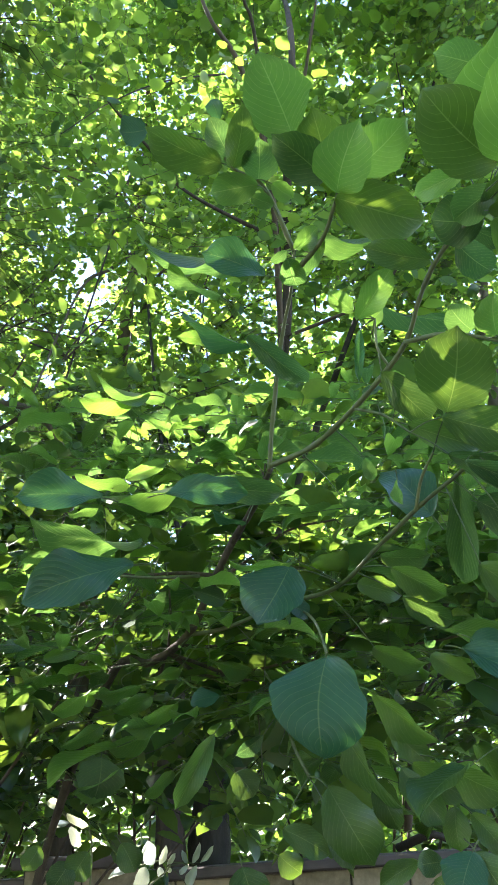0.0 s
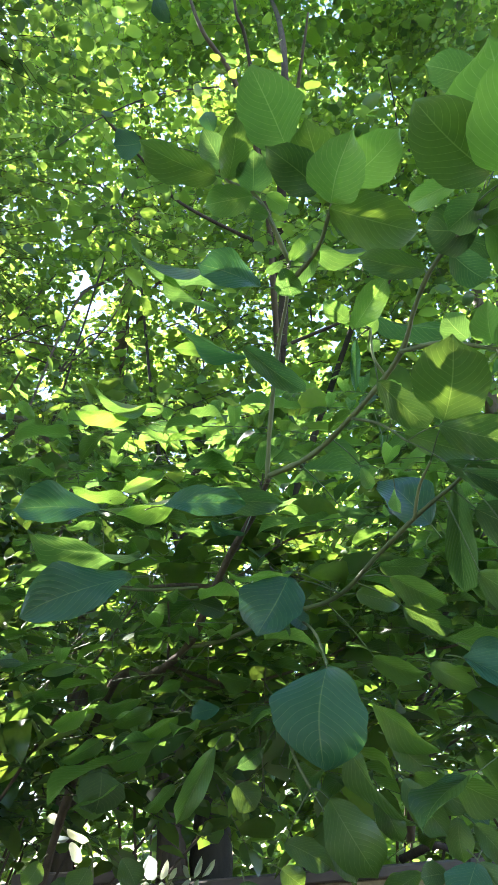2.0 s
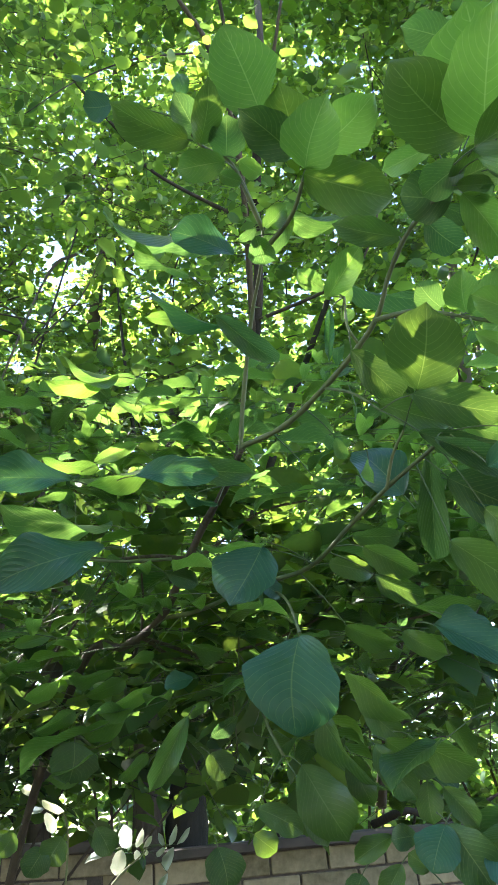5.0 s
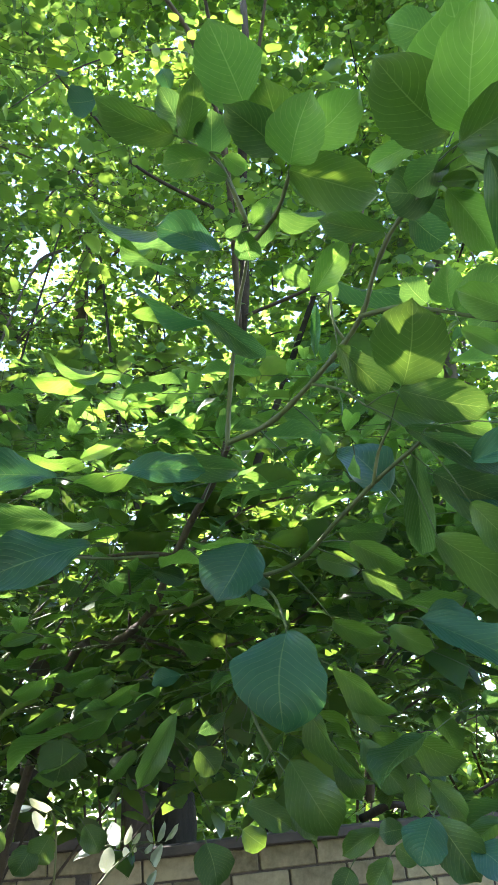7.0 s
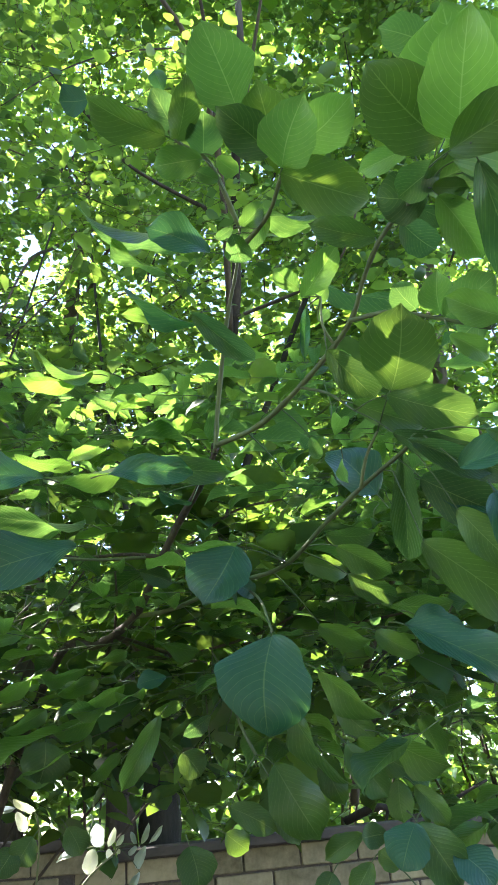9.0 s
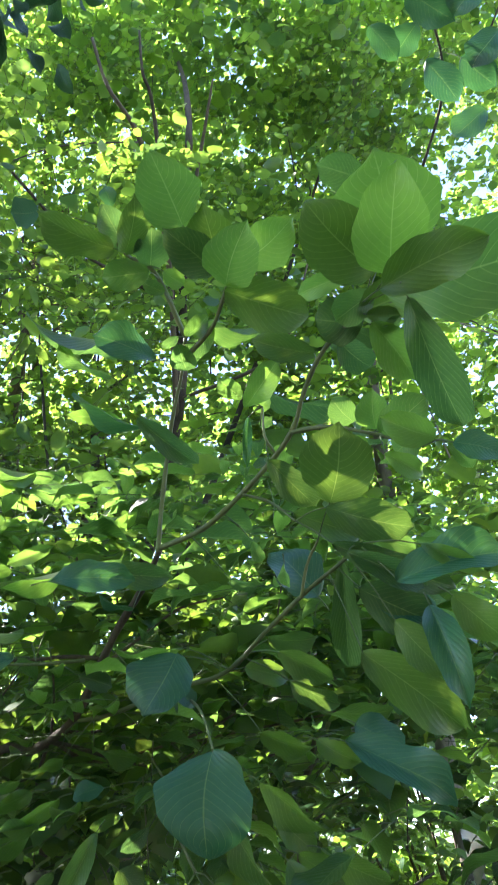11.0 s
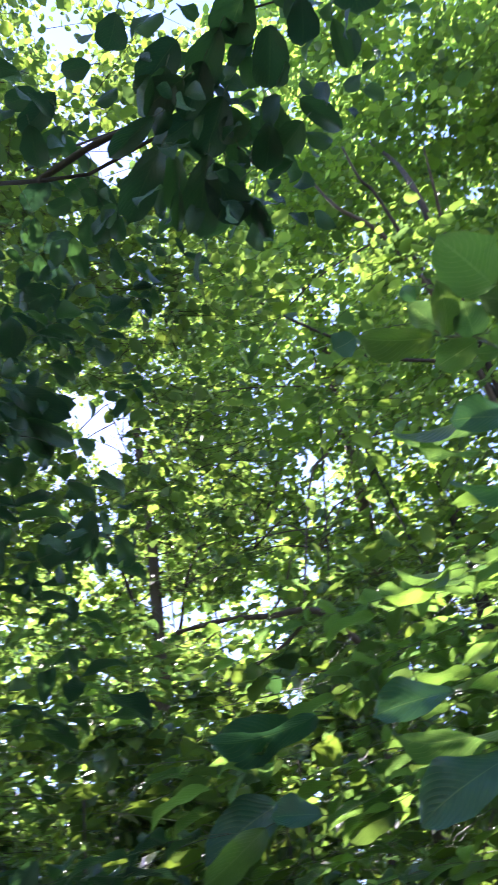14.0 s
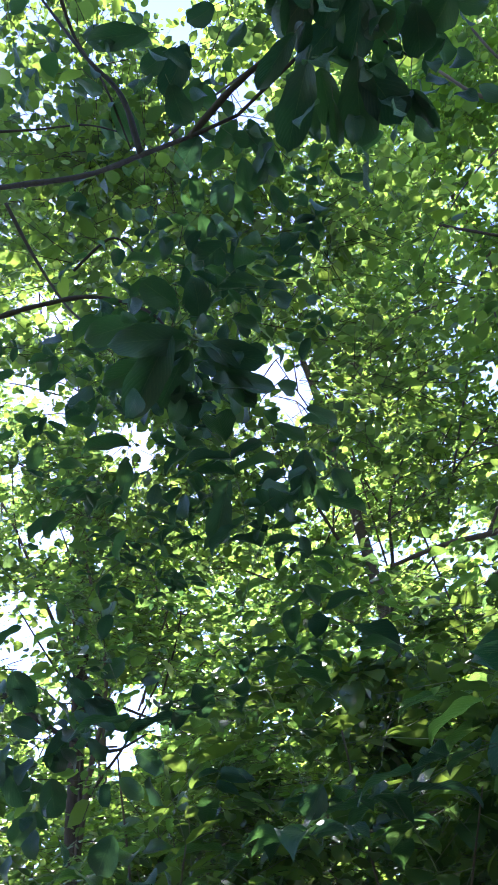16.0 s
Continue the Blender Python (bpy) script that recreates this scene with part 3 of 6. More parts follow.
right_tree = tree("tree", "broadleaf tree with bright sunlit leaves and thin stems", [(1.9, 4.9, 0), (1.85, 4.8, 2.2), (1.7, 4.5, 4.2), (1.8, 4.3, 6.0), (1.8, 4.2, 7.2)], 0.08, 0.02, 12,
     [((1.9, 4.8, 3.5), (1.4, 0.8, 1.4), 0.2), ((2.0, 4.5, 5.2), (1.4, 0.9, 1.2), 0.42), ((2.3, 4.2, 7.6), (1.7, 1.0, 2.0), 0.35), ((2.2, 3.2, 7.9), (1.4, 0.9, 1.5), 0.3)], 2400, 0.072, 3)
tree("tree", "broadleaf tree with spreading dark limbs", [(-2.6, 4.1, 0), (-2.5, 4.0, 2.2), (-2.3, 3.8, 3.8), (-2.3, 3.7, 5.6), (-2.4, 3.6, 7.0)], 0.06, 0.018, 14,
     [((-2.6, 4.2, 3.2), (1.2, 0.8, 1.4), 0.3), ((-2.5, 3.9, 5.2), (1.2, 0.8, 1.1), 0.32), ((-2.6, 3.7, 7.3), (1.4, 0.9, 1.5), 0.48)], 3600, 0.054, 4, SHRUB_LEAF, spread=0.42)
tree("tree", "leafy tree with crooked limbs against the bright sky", [(-4.0, 2.6, 0), (-3.9, 2.6, 2.0), (-3.7, 2.5, 3.4), (-3.6, 2.5, 5.0), (-3.6, 2.4, 6.4)], 0.065, 0.018, 12,
     [((-3.8, 2.6, 3.0), (0.9, 0.9, 1.4), 0.42), ((-3.7, 2.5, 4.8), (0.9, 0.9, 1.0), 0.34), ((-3.7, 2.3, 6.6), (1.1, 0.9, 1.3), 0.36)], 3400, 0.050, 5, SHRUB_LEAF, spread=0.4)
tree("tree", "dense dark-leaved tree beyond the shrubs", [(-6.0, 4.4, 0), (-5.9, 4.4, 2.0), (-5.8, 4.3, 3.4), (-5.7, 4.2, 5.6)], 0.12, 0.02, 10,
     [((-5.9, 4.4, 3.2), (1.4, 1.3, 1.8), 0.5), ((-6.6, 3.0, 3.2), (1.0, 1.2, 1.8), 0.3), ((-5.6, 4.2, 5.6), (1.3, 1.2, 1.3), 0.3)], 2300, 0.070, 8, SHRUB_LEAF)
# two trees added out of view to block sky light from behind
tree("tree", "added unseen tree behind the viewer that blocks sky light", [(-2.6, -3.6, 0), (-2.5, -3.5, 1.4), (-2.3, -3.4, 3.6)], 0.12, 0.04, 8,
     [((-2.4, -3.5, 3.9), (2.6, 1.4, 3.2), 1.0)], 850, 0.20, 9, group="trees round the viewer")
tree("tree", "second added unseen tree behind the viewer that blocks sky light", [(2.8, -3.2, 0), (2.7, -3.1, 1.4), (2.5, -3.0, 3.6)], 0.12, 0.04, 8,
     [((2.6, -3.0, 3.9), (2.8, 1.5, 3.2), 1.0)], 900, 0.20, 6, group="trees round the viewer")

# a long limb of the tree by the wall's end that reaches out over the young tree
stem(right_tree, "limb", [(1.75, 4.4, 4.9), (1.5, 3.2, 4.5), (1.15, 2.0, 4.1), (0.91, 1.25, 3.66), (0.80, 1.02, 3.72), (0.70, 0.86, 3.88)], 0.008, 0.002, BARK, 6)
stem(right_tree, "branch", [(0.91, 1.25, 3.66), (0.95, 1.05, 3.60), (1.02, 0.95, 3.75)], 0.004, 0.002, BARK, 6)
leaflet(right_tree, (0.743, 0.857, 3.859), (0.724, 0.957, 3.763), (-0.261, -0.697, -0.668), 0.093, 0.3, True, SKY_TINTED_LEAF)
leaflet(right_tree, (0.649, 0.835, 3.897), (0.683, 0.894, 3.825), (-0.404, -0.602, -0.689), 0.067, 0.3, True, SKY_TINTED_LEAF)
leaflet(right_tree, (0.807, 0.824, 3.850), (0.853, 0.884, 3.766), (-0.485, -0.561, -0.671), 0.093, 0.3, True, SKY_TINTED_LEAF)
leaflet(right_tree, (1.006, 0.820, 3.769), (0.972, 0.870, 3.735), (-0.238, -0.652, -0.720), 0.060, 0.3, True, SKY_TINTED_LEAF)
leaflet(right_tree, (1.032, 0.910, 3.717), (0.967, 0.973, 3.685), (-0.585, -0.757, -0.291), 0.083, 0.3, True, SKY_TINTED_LEAF)
leaflet(right_tree, (0.897, 0.888, 3.788), (0.961, 0.867, 3.776), (-0.292, -0.396, -0.871), 0.060, 0.3, True, SKY_TINTED_LEAF)
leaflet(right_tree, (0.779, 0.905, 3.827), (0.809, 0.966, 3.747), (-0.436, -0.625, -0.648), 0.078, 0.3, True, SKY_TINTED_LEAF)
leaflet(right_tree, (0.729, 0.983, 3.692), (0.849, 1.008, 3.604), (-0.452, -0.466, -0.760), 0.107, 0.3, True, SKY_TINTED_LEAF)
leaflet(right_tree, (0.899, 0.919, 3.655), (0.836, 0.994, 3.603), (-0.625, -0.727, -0.285), 0.110, 0.3, True, SKY_TINTED_LEAF)
leaflet(right_tree, (0.642, 1.073, 3.673), (0.718, 1.116, 3.589), (-0.437, -0.576, -0.691), 0.071, 0.3, True, SKY_TINTED_LEAF)
leaflet(right_tree, (0.888, 1.088, 3.571), (0.975, 1.111, 3.484), (-0.522, -0.523, -0.674), 0.089, 0.3, True, SKY_TINTED_LEAF)
leaflet(right_tree, (0.799, 1.116, 3.592), (0.885, 1.162, 3.483), (-0.498, -0.585, -0.640), 0.089, 0.3, True, SKY_TINTED_LEAF)
leaflet(right_tree, (0.970, 1.008, 3.577), (0.902, 1.082, 3.525), (-0.634, -0.737, -0.235), 0.110, 0.3, True, SKY_TINTED_LEAF)
leaflet(right_tree, (0.795, 1.089, 3.731), (0.740, 1.154, 3.677), (-0.149, -0.697, -0.701), 0.085, 0.3, True, SKY_TINTED_LEAF)
leaflet(right_tree, (0.740, 0.989, 3.802), (0.663, 0.961, 3.861), (-0.428, -0.468, -0.773), 0.075, 0.3, True, SKY_TINTED_LEAF)
leaflet(right_tree, (0.598, 1.018, 3.831), (0.529, 1.079, 3.785), (-0.042, -0.628, -0.777), 0.067, 0.3, True, SKY_TINTED_LEAF)
leaflet(right_tree, (0.968, 1.175, 3.476), (0.889, 1.239, 3.436), (-0.562, -0.805, -0.190), 0.101, 0.3, True, SKY_TINTED_LEAF)
# ---- shrubs behind the wall ----
def shrub(label, place, height, wide, twigs, leaf, seed, group="shrubs behind the wall"):
    s = root("shrub", place, label, "shrub", group)
    rng = random.Random(seed)
    p = Vector(place)
    for k in range(7):
        q = p + Vector((rng.uniform(-1, 1) * wide, rng.uniform(-0.4, 0.4), height * rng.uniform(0.7, 1.05)))
        stem(s, "stem", [p, p.lerp(q, 0.4) + Vector((0, 0, 0.2)), q], 0.014, 0.004, BARK, 6)
    crown(s, [((p.x, p.y, height * 0.62), (wide, 0.7, height * 0.48), 1.0)], twigs, leaf, seed, THICKET_LEAF, per=8, spread=0.4, singles=80)


for k, (x, y) in enumerate(((-4.6, 4.4), (-3.3, 5.0), (-2.0, 5.4), (-0.7, 5.3), (0.7, 5.5), (2.0, 5.3), (3.3, 5.2), (-5.4, 3.0))):
    shrub("leafy shrub with bright green leaves behind the wall", (x, y, 0), 3.0 + 0.4 * (k % 3), 1.0, 520, 0.085, 20 + k)

bush = root("elder_bush", (-1.2, 3.1, 0), "dark leafy bush standing before the garden wall", "shrub")
for k in range(8):
    q = (-2.6 + 0.5 * k, 3.0 + 0.15 * (k % 3), 2.5 + 0.2 * (k % 2))
    stem(bush, "stem", [(-1.2, 3.1, 0), (-1.2 + 0.3 * (q[0] + 1.2), 3.1, 1.3), q], 0.008, 0.003, BARK, 6)
crown(bush, [((-2.4, 2.7, 2.4), (0.9, 0.5, 0.65), 0.4), ((-1.2, 3.1, 2.6), (0.8, 0.4, 0.75), 0.5), ((-1.9, 2.9, 3.0), (0.7, 0.4, 0.5), 0.3), ((-0.1, 3.2, 2.25), (0.7, 0.3, 0.45), 0.25), ((-0.95, 2.7, 1.85), (0.6, 0.3, 0.3), 0.14), ((-0.45, 2.75, 2.0), (0.4, 0.3, 0.3), 0.07)], 470, 0.085, 61, MID_LEAF, per=8, spread=0.35, singles=260)
stem(bush, "branch", [(0.536, 2.916, 1.775), (0.539, 2.825, 1.956), (0.611, 2.760, 2.078), (0.685, 2.726, 2.137)], 0.0080, 0.0030, BARK)
stem(bush, "branch", [(0.534, 2.871, 1.866), (0.680, 2.717, 1.933), (0.801, 2.661, 2.030), (0.942, 2.610, 2.117)], 0.0060, 0.0030, BARK)
stem(bush, "branch", [(0.820, 2.682, 2.210), (0.907, 2.779, 2.006), (0.910, 2.897, 1.771)], 0.0040, 0.0020, BARK)
stem(bush, "branch", [(0.445, 2.740, 1.912), (0.587, 2.680, 2.017), (0.746, 2.637, 2.086)], 0.0040, 0.0020, BARK)
stem(bush, "branch", [(0.647, 4.018, 1.573), (0.788, 3.873, 1.623), (0.970, 3.886, 1.576), (1.291, 3.801, 1.709)], 0.0220, 0.0060, BARK)
stem(bush, "branch", [(-1.200, 3.100, 1.300), (-0.808, 3.057, 2.858), (-0.804, 2.767, 3.114), (-0.919, 2.716, 3.234), (-1.126, 2.763, 3.309), (-1.355, 2.799, 3.394), (-1.607, 2.762, 3.407)], 0.0200, 0.0100, BARK)
stem(bush, "branch", [(-0.919, 2.716, 3.234), (-1.049, 2.761, 3.168), (-1.234, 2.786, 3.118)], 0.0110, 0.0050, BARK)
stem(bush, "branch", [(-1.126, 2.763, 3.309), (-1.017, 2.713, 3.379), (-0.940, 2.646, 3.465)], 0.0080, 0.0040, BARK)
stem(bush, "branch", [(0.681, 2.876, 1.839), (0.823, 2.858, 1.857), (1.007, 2.822, 1.909)], 0.0030, 0.0020, BARK)

# ---- far woods ----
woods = root("far_woods", (0, 11, 0), "dense sunlit woods far behind the garden", "woods")
crown(woods, [((x, y, z), (2.6, 1.6, 2.6), 1.0) for x, y, z in ((-9, 7, 2.5), (-6, 9.5, 3), (-3, 11, 3.5), (0, 11.5, 3.5), (3.2, 11, 3.5), (6.5, 9.5, 3), (-10.5, 4, 2.5), (-4.5, 11, 6.5), (1.5, 12, 7), (6, 10.5, 6), (-6.6, 7.0, 5.6), (-8.6, 6.0, 4.4), (-4.6, 8.6, 6.4))] + [((x, 8.6, 1.1), (1.8, 0.7, 1.1), 0.6) for x in (-5.0, -2.4, 0.2, 2.8)],
      400, 0.20, 40, THICKET_LEAF, per=9, spread=0.9, singles=0)

# ---- the young tree with large leaves, close by ----
sapling = root("walnut_sapling", (-0.62, 2.15, 0), "young walnut tree with large smooth green leaves", "tree")
stem(sapling, "trunk", [(-0.620, 2.150, 0.000), (-0.600, 2.120, 0.900), (-0.520, 2.000, 1.500), (-0.321, 1.684, 1.918), (-0.203, 1.517, 1.924), (-0.123, 1.391, 1.944), (-0.075, 1.275, 1.992), (-0.036, 1.192, 2.041), (0.004, 1.115, 2.077), (0.032, 1.051, 2.114)], 0.0115, 0.0046, BARK)
stem(sapling, "trunk", [(0.030, 1.056, 2.108), (0.038, 1.024, 2.189), (0.055, 0.969, 2.298), (0.071, 0.917, 2.354), (0.076, 0.875, 2.393)], 0.0040, 0.0022)
stem(sapling, "branch", [(0.033, 1.049, 2.118), (0.096, 0.997, 2.124), (0.147, 0.910, 2.135), (0.189, 0.841, 2.157), (0.209, 0.798, 2.175), (0.219, 0.760, 2.203), (0.234, 0.715, 2.226), (0.254, 0.675, 2.235), (0.276, 0.644, 2.240)], 0.0044, 0.0026)
stem(sapling, "branch", [(-0.058, 1.301, 2.025), (-0.125, 1.294, 2.031), (-0.203, 1.286, 2.026), (-0.269, 1.252, 2.025)], 0.0042, 0.0022, BARK)
stem(sapling, "branch", [(-0.165, 1.462, 1.941), (-0.157, 1.411, 1.983), (-0.157, 1.377, 2.027)], 0.0028, 0.0018, BARK)
stem(sapling, "branch", [(-0.060, 1.303, 2.020), (-0.016, 1.314, 2.053), (0.070, 1.312, 2.114), (0.156, 1.318, 2.135)], 0.0036, 0.0018, BARK)
stem(sapling, "branch", [(-0.153, 1.463, 1.944), (-0.089, 1.469, 1.940), (-0.012, 1.430, 1.943)], 0.0042, 0.0022, BARK)
stem(bush, "stem", [(0.473, 2.721, 1.629), (0.503, 2.654, 1.846), (0.509, 2.590, 1.944), (0.523, 2.524, 2.021), (0.583, 2.426, 2.179), (0.603, 2.350, 2.249), (0.644, 2.312, 2.338), (0.749, 2.228, 2.484)], 0.0150, 0.0070, BARK)
stem(sapling, "branch", [(-0.123, 1.391, 1.944), (-0.049, 1.303, 1.933), (0.047, 1.183, 1.938), (0.122, 1.071, 1.929), (0.175, 0.975, 1.958), (0.220, 0.903, 1.984), (0.256, 0.839, 1.997), (0.269, 0.801, 2.004)], 0.0042, 0.0024)
stem(sapling, "branch", [(0.076, 0.875, 2.393), (0.033, 0.825, 2.475), (-0.012, 0.813, 2.504), (-0.040, 0.818, 2.565)], 0.0040, 0.0020)
stem(sapling, "branch", [(0.072, 0.867, 2.343), (0.112, 0.812, 2.359), (0.129, 0.756, 2.379), (0.154, 0.762, 2.430)], 0.0040, 0.0020)
stem(sapling, "branch", [(0.205, 0.801, 2.168), (0.237, 0.755, 2.146), (0.272, 0.738, 2.129), (0.343, 0.710, 2.088)], 0.0035, 0.0020)
stem(sapling, "branch", [(0.213, 0.908, 1.977), (0.220, 0.879, 2.011), (0.231, 0.846, 2.031)], 0.0025, 0.0018)
stem(sapling, "branch", [(0.147, 0.910, 2.135), (0.178, 0.870, 2.101), (0.201, 0.827, 2.050)], 0.0022, 0.0015)
stem(sapling, "branch", [(-0.093, 1.265, 2.015), (-0.165, 1.220, 1.999), (-0.228, 1.124, 1.975)], 0.0035, 0.0020)
stem(sapling, "branch", [(0.189, 0.841, 2.157), (0.174, 0.830, 2.182), (0.177, 0.837, 2.234)], 0.0022, 0.0015)
stem(sapling, "branch", [(0.047, 1.183, 1.938), (0.076, 0.993, 1.866), (0.083, 0.873, 1.792)], 0.0022, 0.0015)
stem(sapling, "branch", [(0.074, 1.195, 1.687), (0.053, 1.226, 1.739), (0.042, 1.303, 1.810), (0.017, 1.384, 1.874)], 0.0025, 0.0018)
leaflet(sapling, (0.070, 0.719, 2.464), (0.024, 0.610, 2.479), (0.158, -0.196, -0.968), 0.088, 0.4)
leaflet(sapling, (-0.144, 0.795, 2.574), (-0.186, 0.792, 2.567), (0.099, -0.961, -0.257), 0.054, 0.1, True, SKY_TINTED_LEAF)
leaflet(sapling, (-0.031, 0.814, 2.517), (-0.139, 0.750, 2.523), (0.051, -0.185, -0.981), 0.062, 0.7, True, SHADED_BIG_LEAF)
leaflet(sapling, (-0.012, 0.831, 2.529), (-0.045, 0.755, 2.543), (0.220, -0.275, -0.936), 0.046, 0.3)
leaflet(sapling, (-0.013, 0.792, 2.484), (0.005, 0.700, 2.501), (0.321, -0.112, -0.940), 0.048, 0.3, True, SHADED_BIG_LEAF)
leaflet(sapling, (-0.034, 0.786, 2.579), (-0.046, 0.769, 2.605), (-0.086, -0.818, -0.569), 0.026, 0.2, True, SKY_TINTED_LEAF)
leaflet(sapling, (0.022, 0.790, 2.445), (-0.048, 0.801, 2.441), (-0.071, -0.669, -0.740), 0.048, 0.5)
leaflet(sapling, (0.024, 0.823, 2.483), (0.026, 0.758, 2.498), (-0.033, -0.226, -0.974), 0.053, 0.3)
leaflet(sapling, (0.045, 0.817, 2.432), (0.012, 0.804, 2.437), (0.139, -0.638, -0.757), 0.023, 0.2)
leaflet(sapling, (0.044, 0.809, 2.467), (0.076, 0.831, 2.459), (0.173, -0.560, -0.810), 0.029, 0.2)
leaflet(sapling, (0.111, 0.722, 2.378), (0.041, 0.664, 2.396), (0.178, -0.481, -0.859), 0.059, 0.5, True, SHADED_BIG_LEAF)
leaflet(sapling, (0.123, 0.775, 2.436), (0.095, 0.678, 2.459), (0.037, -0.231, -0.972), 0.079, 0.3, True, SHADED_BIG_LEAF)
leaflet(sapling, (0.123, 0.720, 2.351), (0.143, 0.625, 2.369), (-0.248, -0.232, -0.940), 0.073, 0.3)
leaflet(sapling, (0.161, 0.776, 2.456), (0.222, 0.699, 2.462), (-0.409, -0.381, -0.829), 0.073, 0.4)
leaflet(sapling, (0.123, 0.731, 2.354), (0.241, 0.753, 2.327), (-0.041, -0.673, -0.738), 0.076, 0.4, True, SHADED_BIG_LEAF)
leaflet(sapling, (0.122, 0.761, 2.381), (0.183, 0.793, 2.362), (0.074, -0.608, -0.791), 0.038, 0.3, True, SHADED_BIG_LEAF)
leaflet(sapling, (0.101, 0.821, 2.367), (0.239, 0.789, 2.357), (0.020, 0.389, -0.921), 0.071, 0.4)
leaflet(sapling, (0.241, 0.751, 2.261), (0.154, 0.745, 2.280), (-0.108, -0.723, -0.682), 0.038, 0.4, True, SHADED_BIG_LEAF)
leaflet(sapling, (0.114, 0.819, 2.367), (0.074, 0.882, 2.345), (-0.288, -0.474, -0.832), 0.034, 0.3)
leaflet(sapling, (0.075, 0.839, 2.364), (0.104, 0.806, 2.374), (-0.310, -0.510, -0.802), 0.031, 0.2)
leaflet(sapling, (0.064, 0.848, 2.371), (0.039, 0.866, 2.365), (-0.143, -0.481, -0.865), 0.016, 0.3)
leaflet(sapling, (0.062, 0.840, 2.350), (0.078, 0.884, 2.330), (0.077, -0.439, -0.895), 0.038, 0.3)
leaflet(sapling, (0.030, 0.888, 2.358), (-0.064, 0.870, 2.392), (0.148, -0.984, -0.103), 0.058, 0.4, True, SKY_TINTED_LEAF)
leaflet(sapling, (0.001, 0.914, 2.420), (-0.166, 0.881, 2.423), (-0.083, 0.337, -0.938), 0.085, 0.5)
leaflet(sapling, (-0.040, 0.976, 2.393), (-0.124, 0.920, 2.412), (-0.380, 0.260, -0.888), 0.051, 0.3)
leaflet(sapling, (-0.030, 1.044, 2.354), (-0.117, 1.033, 2.356), (0.091, -0.800, -0.593), 0.026, 0.3)
leaflet(sapling, (0.007, 1.003, 2.309), (-0.100, 0.978, 2.365), (-0.472, 0.047, -0.880), 0.062, 0.4, True, SKY_TINTED_LEAF)
leaflet(sapling, (0.001, 0.936, 2.283), (0.099, 1.003, 2.237), (0.165, -0.711, -0.684), 0.037, 0.4)
leaflet(sapling, (0.155, 0.843, 2.239), (0.193, 0.769, 2.265), (-0.356, -0.473, -0.806), 0.039, 0.5)
leaflet(sapling, (0.155, 0.868, 2.272), (0.118, 0.843, 2.289), (0.098, -0.653, -0.751), 0.029, 0.3)
leaflet(sapling, (0.172, 0.878, 2.255), (0.193, 0.854, 2.264), (-0.382, -0.577, -0.722), 0.022, 0.2)
leaflet(sapling, (0.183, 0.907, 2.247), (0.199, 0.890, 2.253), (-0.385, -0.611, -0.692), 0.018, 0.2)
leaflet(sapling, (0.161, 0.867, 2.239), (0.155, 0.891, 2.165), (-0.128, -0.946, -0.297), 0.014, 0.2, True, SKY_TINTED_LEAF)
leaflet(sapling, (0.193, 0.921, 2.326), (0.315, 0.927, 2.295), (-0.248, 0.188, -0.950), 0.063, 0.4)
leaflet(sapling, (0.236, 0.780, 2.049), (0.235, 0.685, 2.103), (-0.280, -0.478, -0.832), 0.088, 0.2, True, SHADED_BIG_LEAF)
leaflet(sapling, (0.175, 0.832, 2.145), (0.248, 0.881, 2.094), (0.009, -0.722, -0.691), 0.043, 0.3, True, SHADED_BIG_LEAF)
leaflet(sapling, (0.202, 0.838, 2.067), (0.294, 0.844, 2.034), (-0.126, -0.849, -0.513), 0.037, 0.4, True, SHADED_BIG_LEAF)
leaflet(sapling, (0.231, 0.783, 2.047), (0.337, 0.776, 2.012), (-0.214, -0.841, -0.497), 0.053, 0.4, True, SHADED_BIG_LEAF)
leaflet(sapling, (0.292, 0.813, 2.020), (0.346, 0.811, 1.999), (-0.218, -0.851, -0.479), 0.026, 0.3)
leaflet(sapling, (0.296, 0.717, 2.112), (0.336, 0.660, 2.123), (-0.552, -0.518, -0.653), 0.049, 0.4)
leaflet(sapling, (0.300, 0.741, 2.131), (0.287, 0.693, 2.158), (-0.227, -0.424, -0.877), 0.042, 0.3)
leaflet(sapling, (0.287, 0.782, 2.170), (0.255, 0.758, 2.191), (-0.042, -0.622, -0.782), 0.039, 0.3)
leaflet(sapling, (0.340, 0.704, 2.103), (0.315, 0.740, 2.094), (-0.551, -0.544, -0.633), 0.039, 0.3)
leaflet(sapling, (0.270, 0.616, 2.210), (0.306, 0.606, 2.202), (-0.344, -0.659, -0.669), 0.023, 0.4, True, SHADED_BIG_LEAF)
leaflet(sapling, (0.265, 0.673, 2.243), (0.313, 0.685, 2.225), (-0.327, -0.130, -0.936), 0.026, 0.3, True, SHADED_BIG_LEAF)
leaflet(sapling, (0.261, 0.853, 2.007), (0.279, 0.967, 1.892), (-0.239, -0.670, -0.703), 0.038, 0.3, True, SHADED_BIG_LEAF)
leaflet(sapling, (0.275, 0.846, 1.964), (0.364, 0.852, 1.919), (-0.166, -0.878, -0.450), 0.062, 0.4, True, SHADED_BIG_LEAF)
leaflet(sapling, (0.249, 0.785, 1.988), (0.342, 0.792, 1.944), (-0.169, -0.858, -0.484), 0.031, 0.4)
leaflet(sapling, (0.267, 0.856, 1.887), (0.388, 0.884, 1.795), (-0.127, -0.888, -0.441), 0.063, 0.3, True, SHADED_BIG_LEAF)
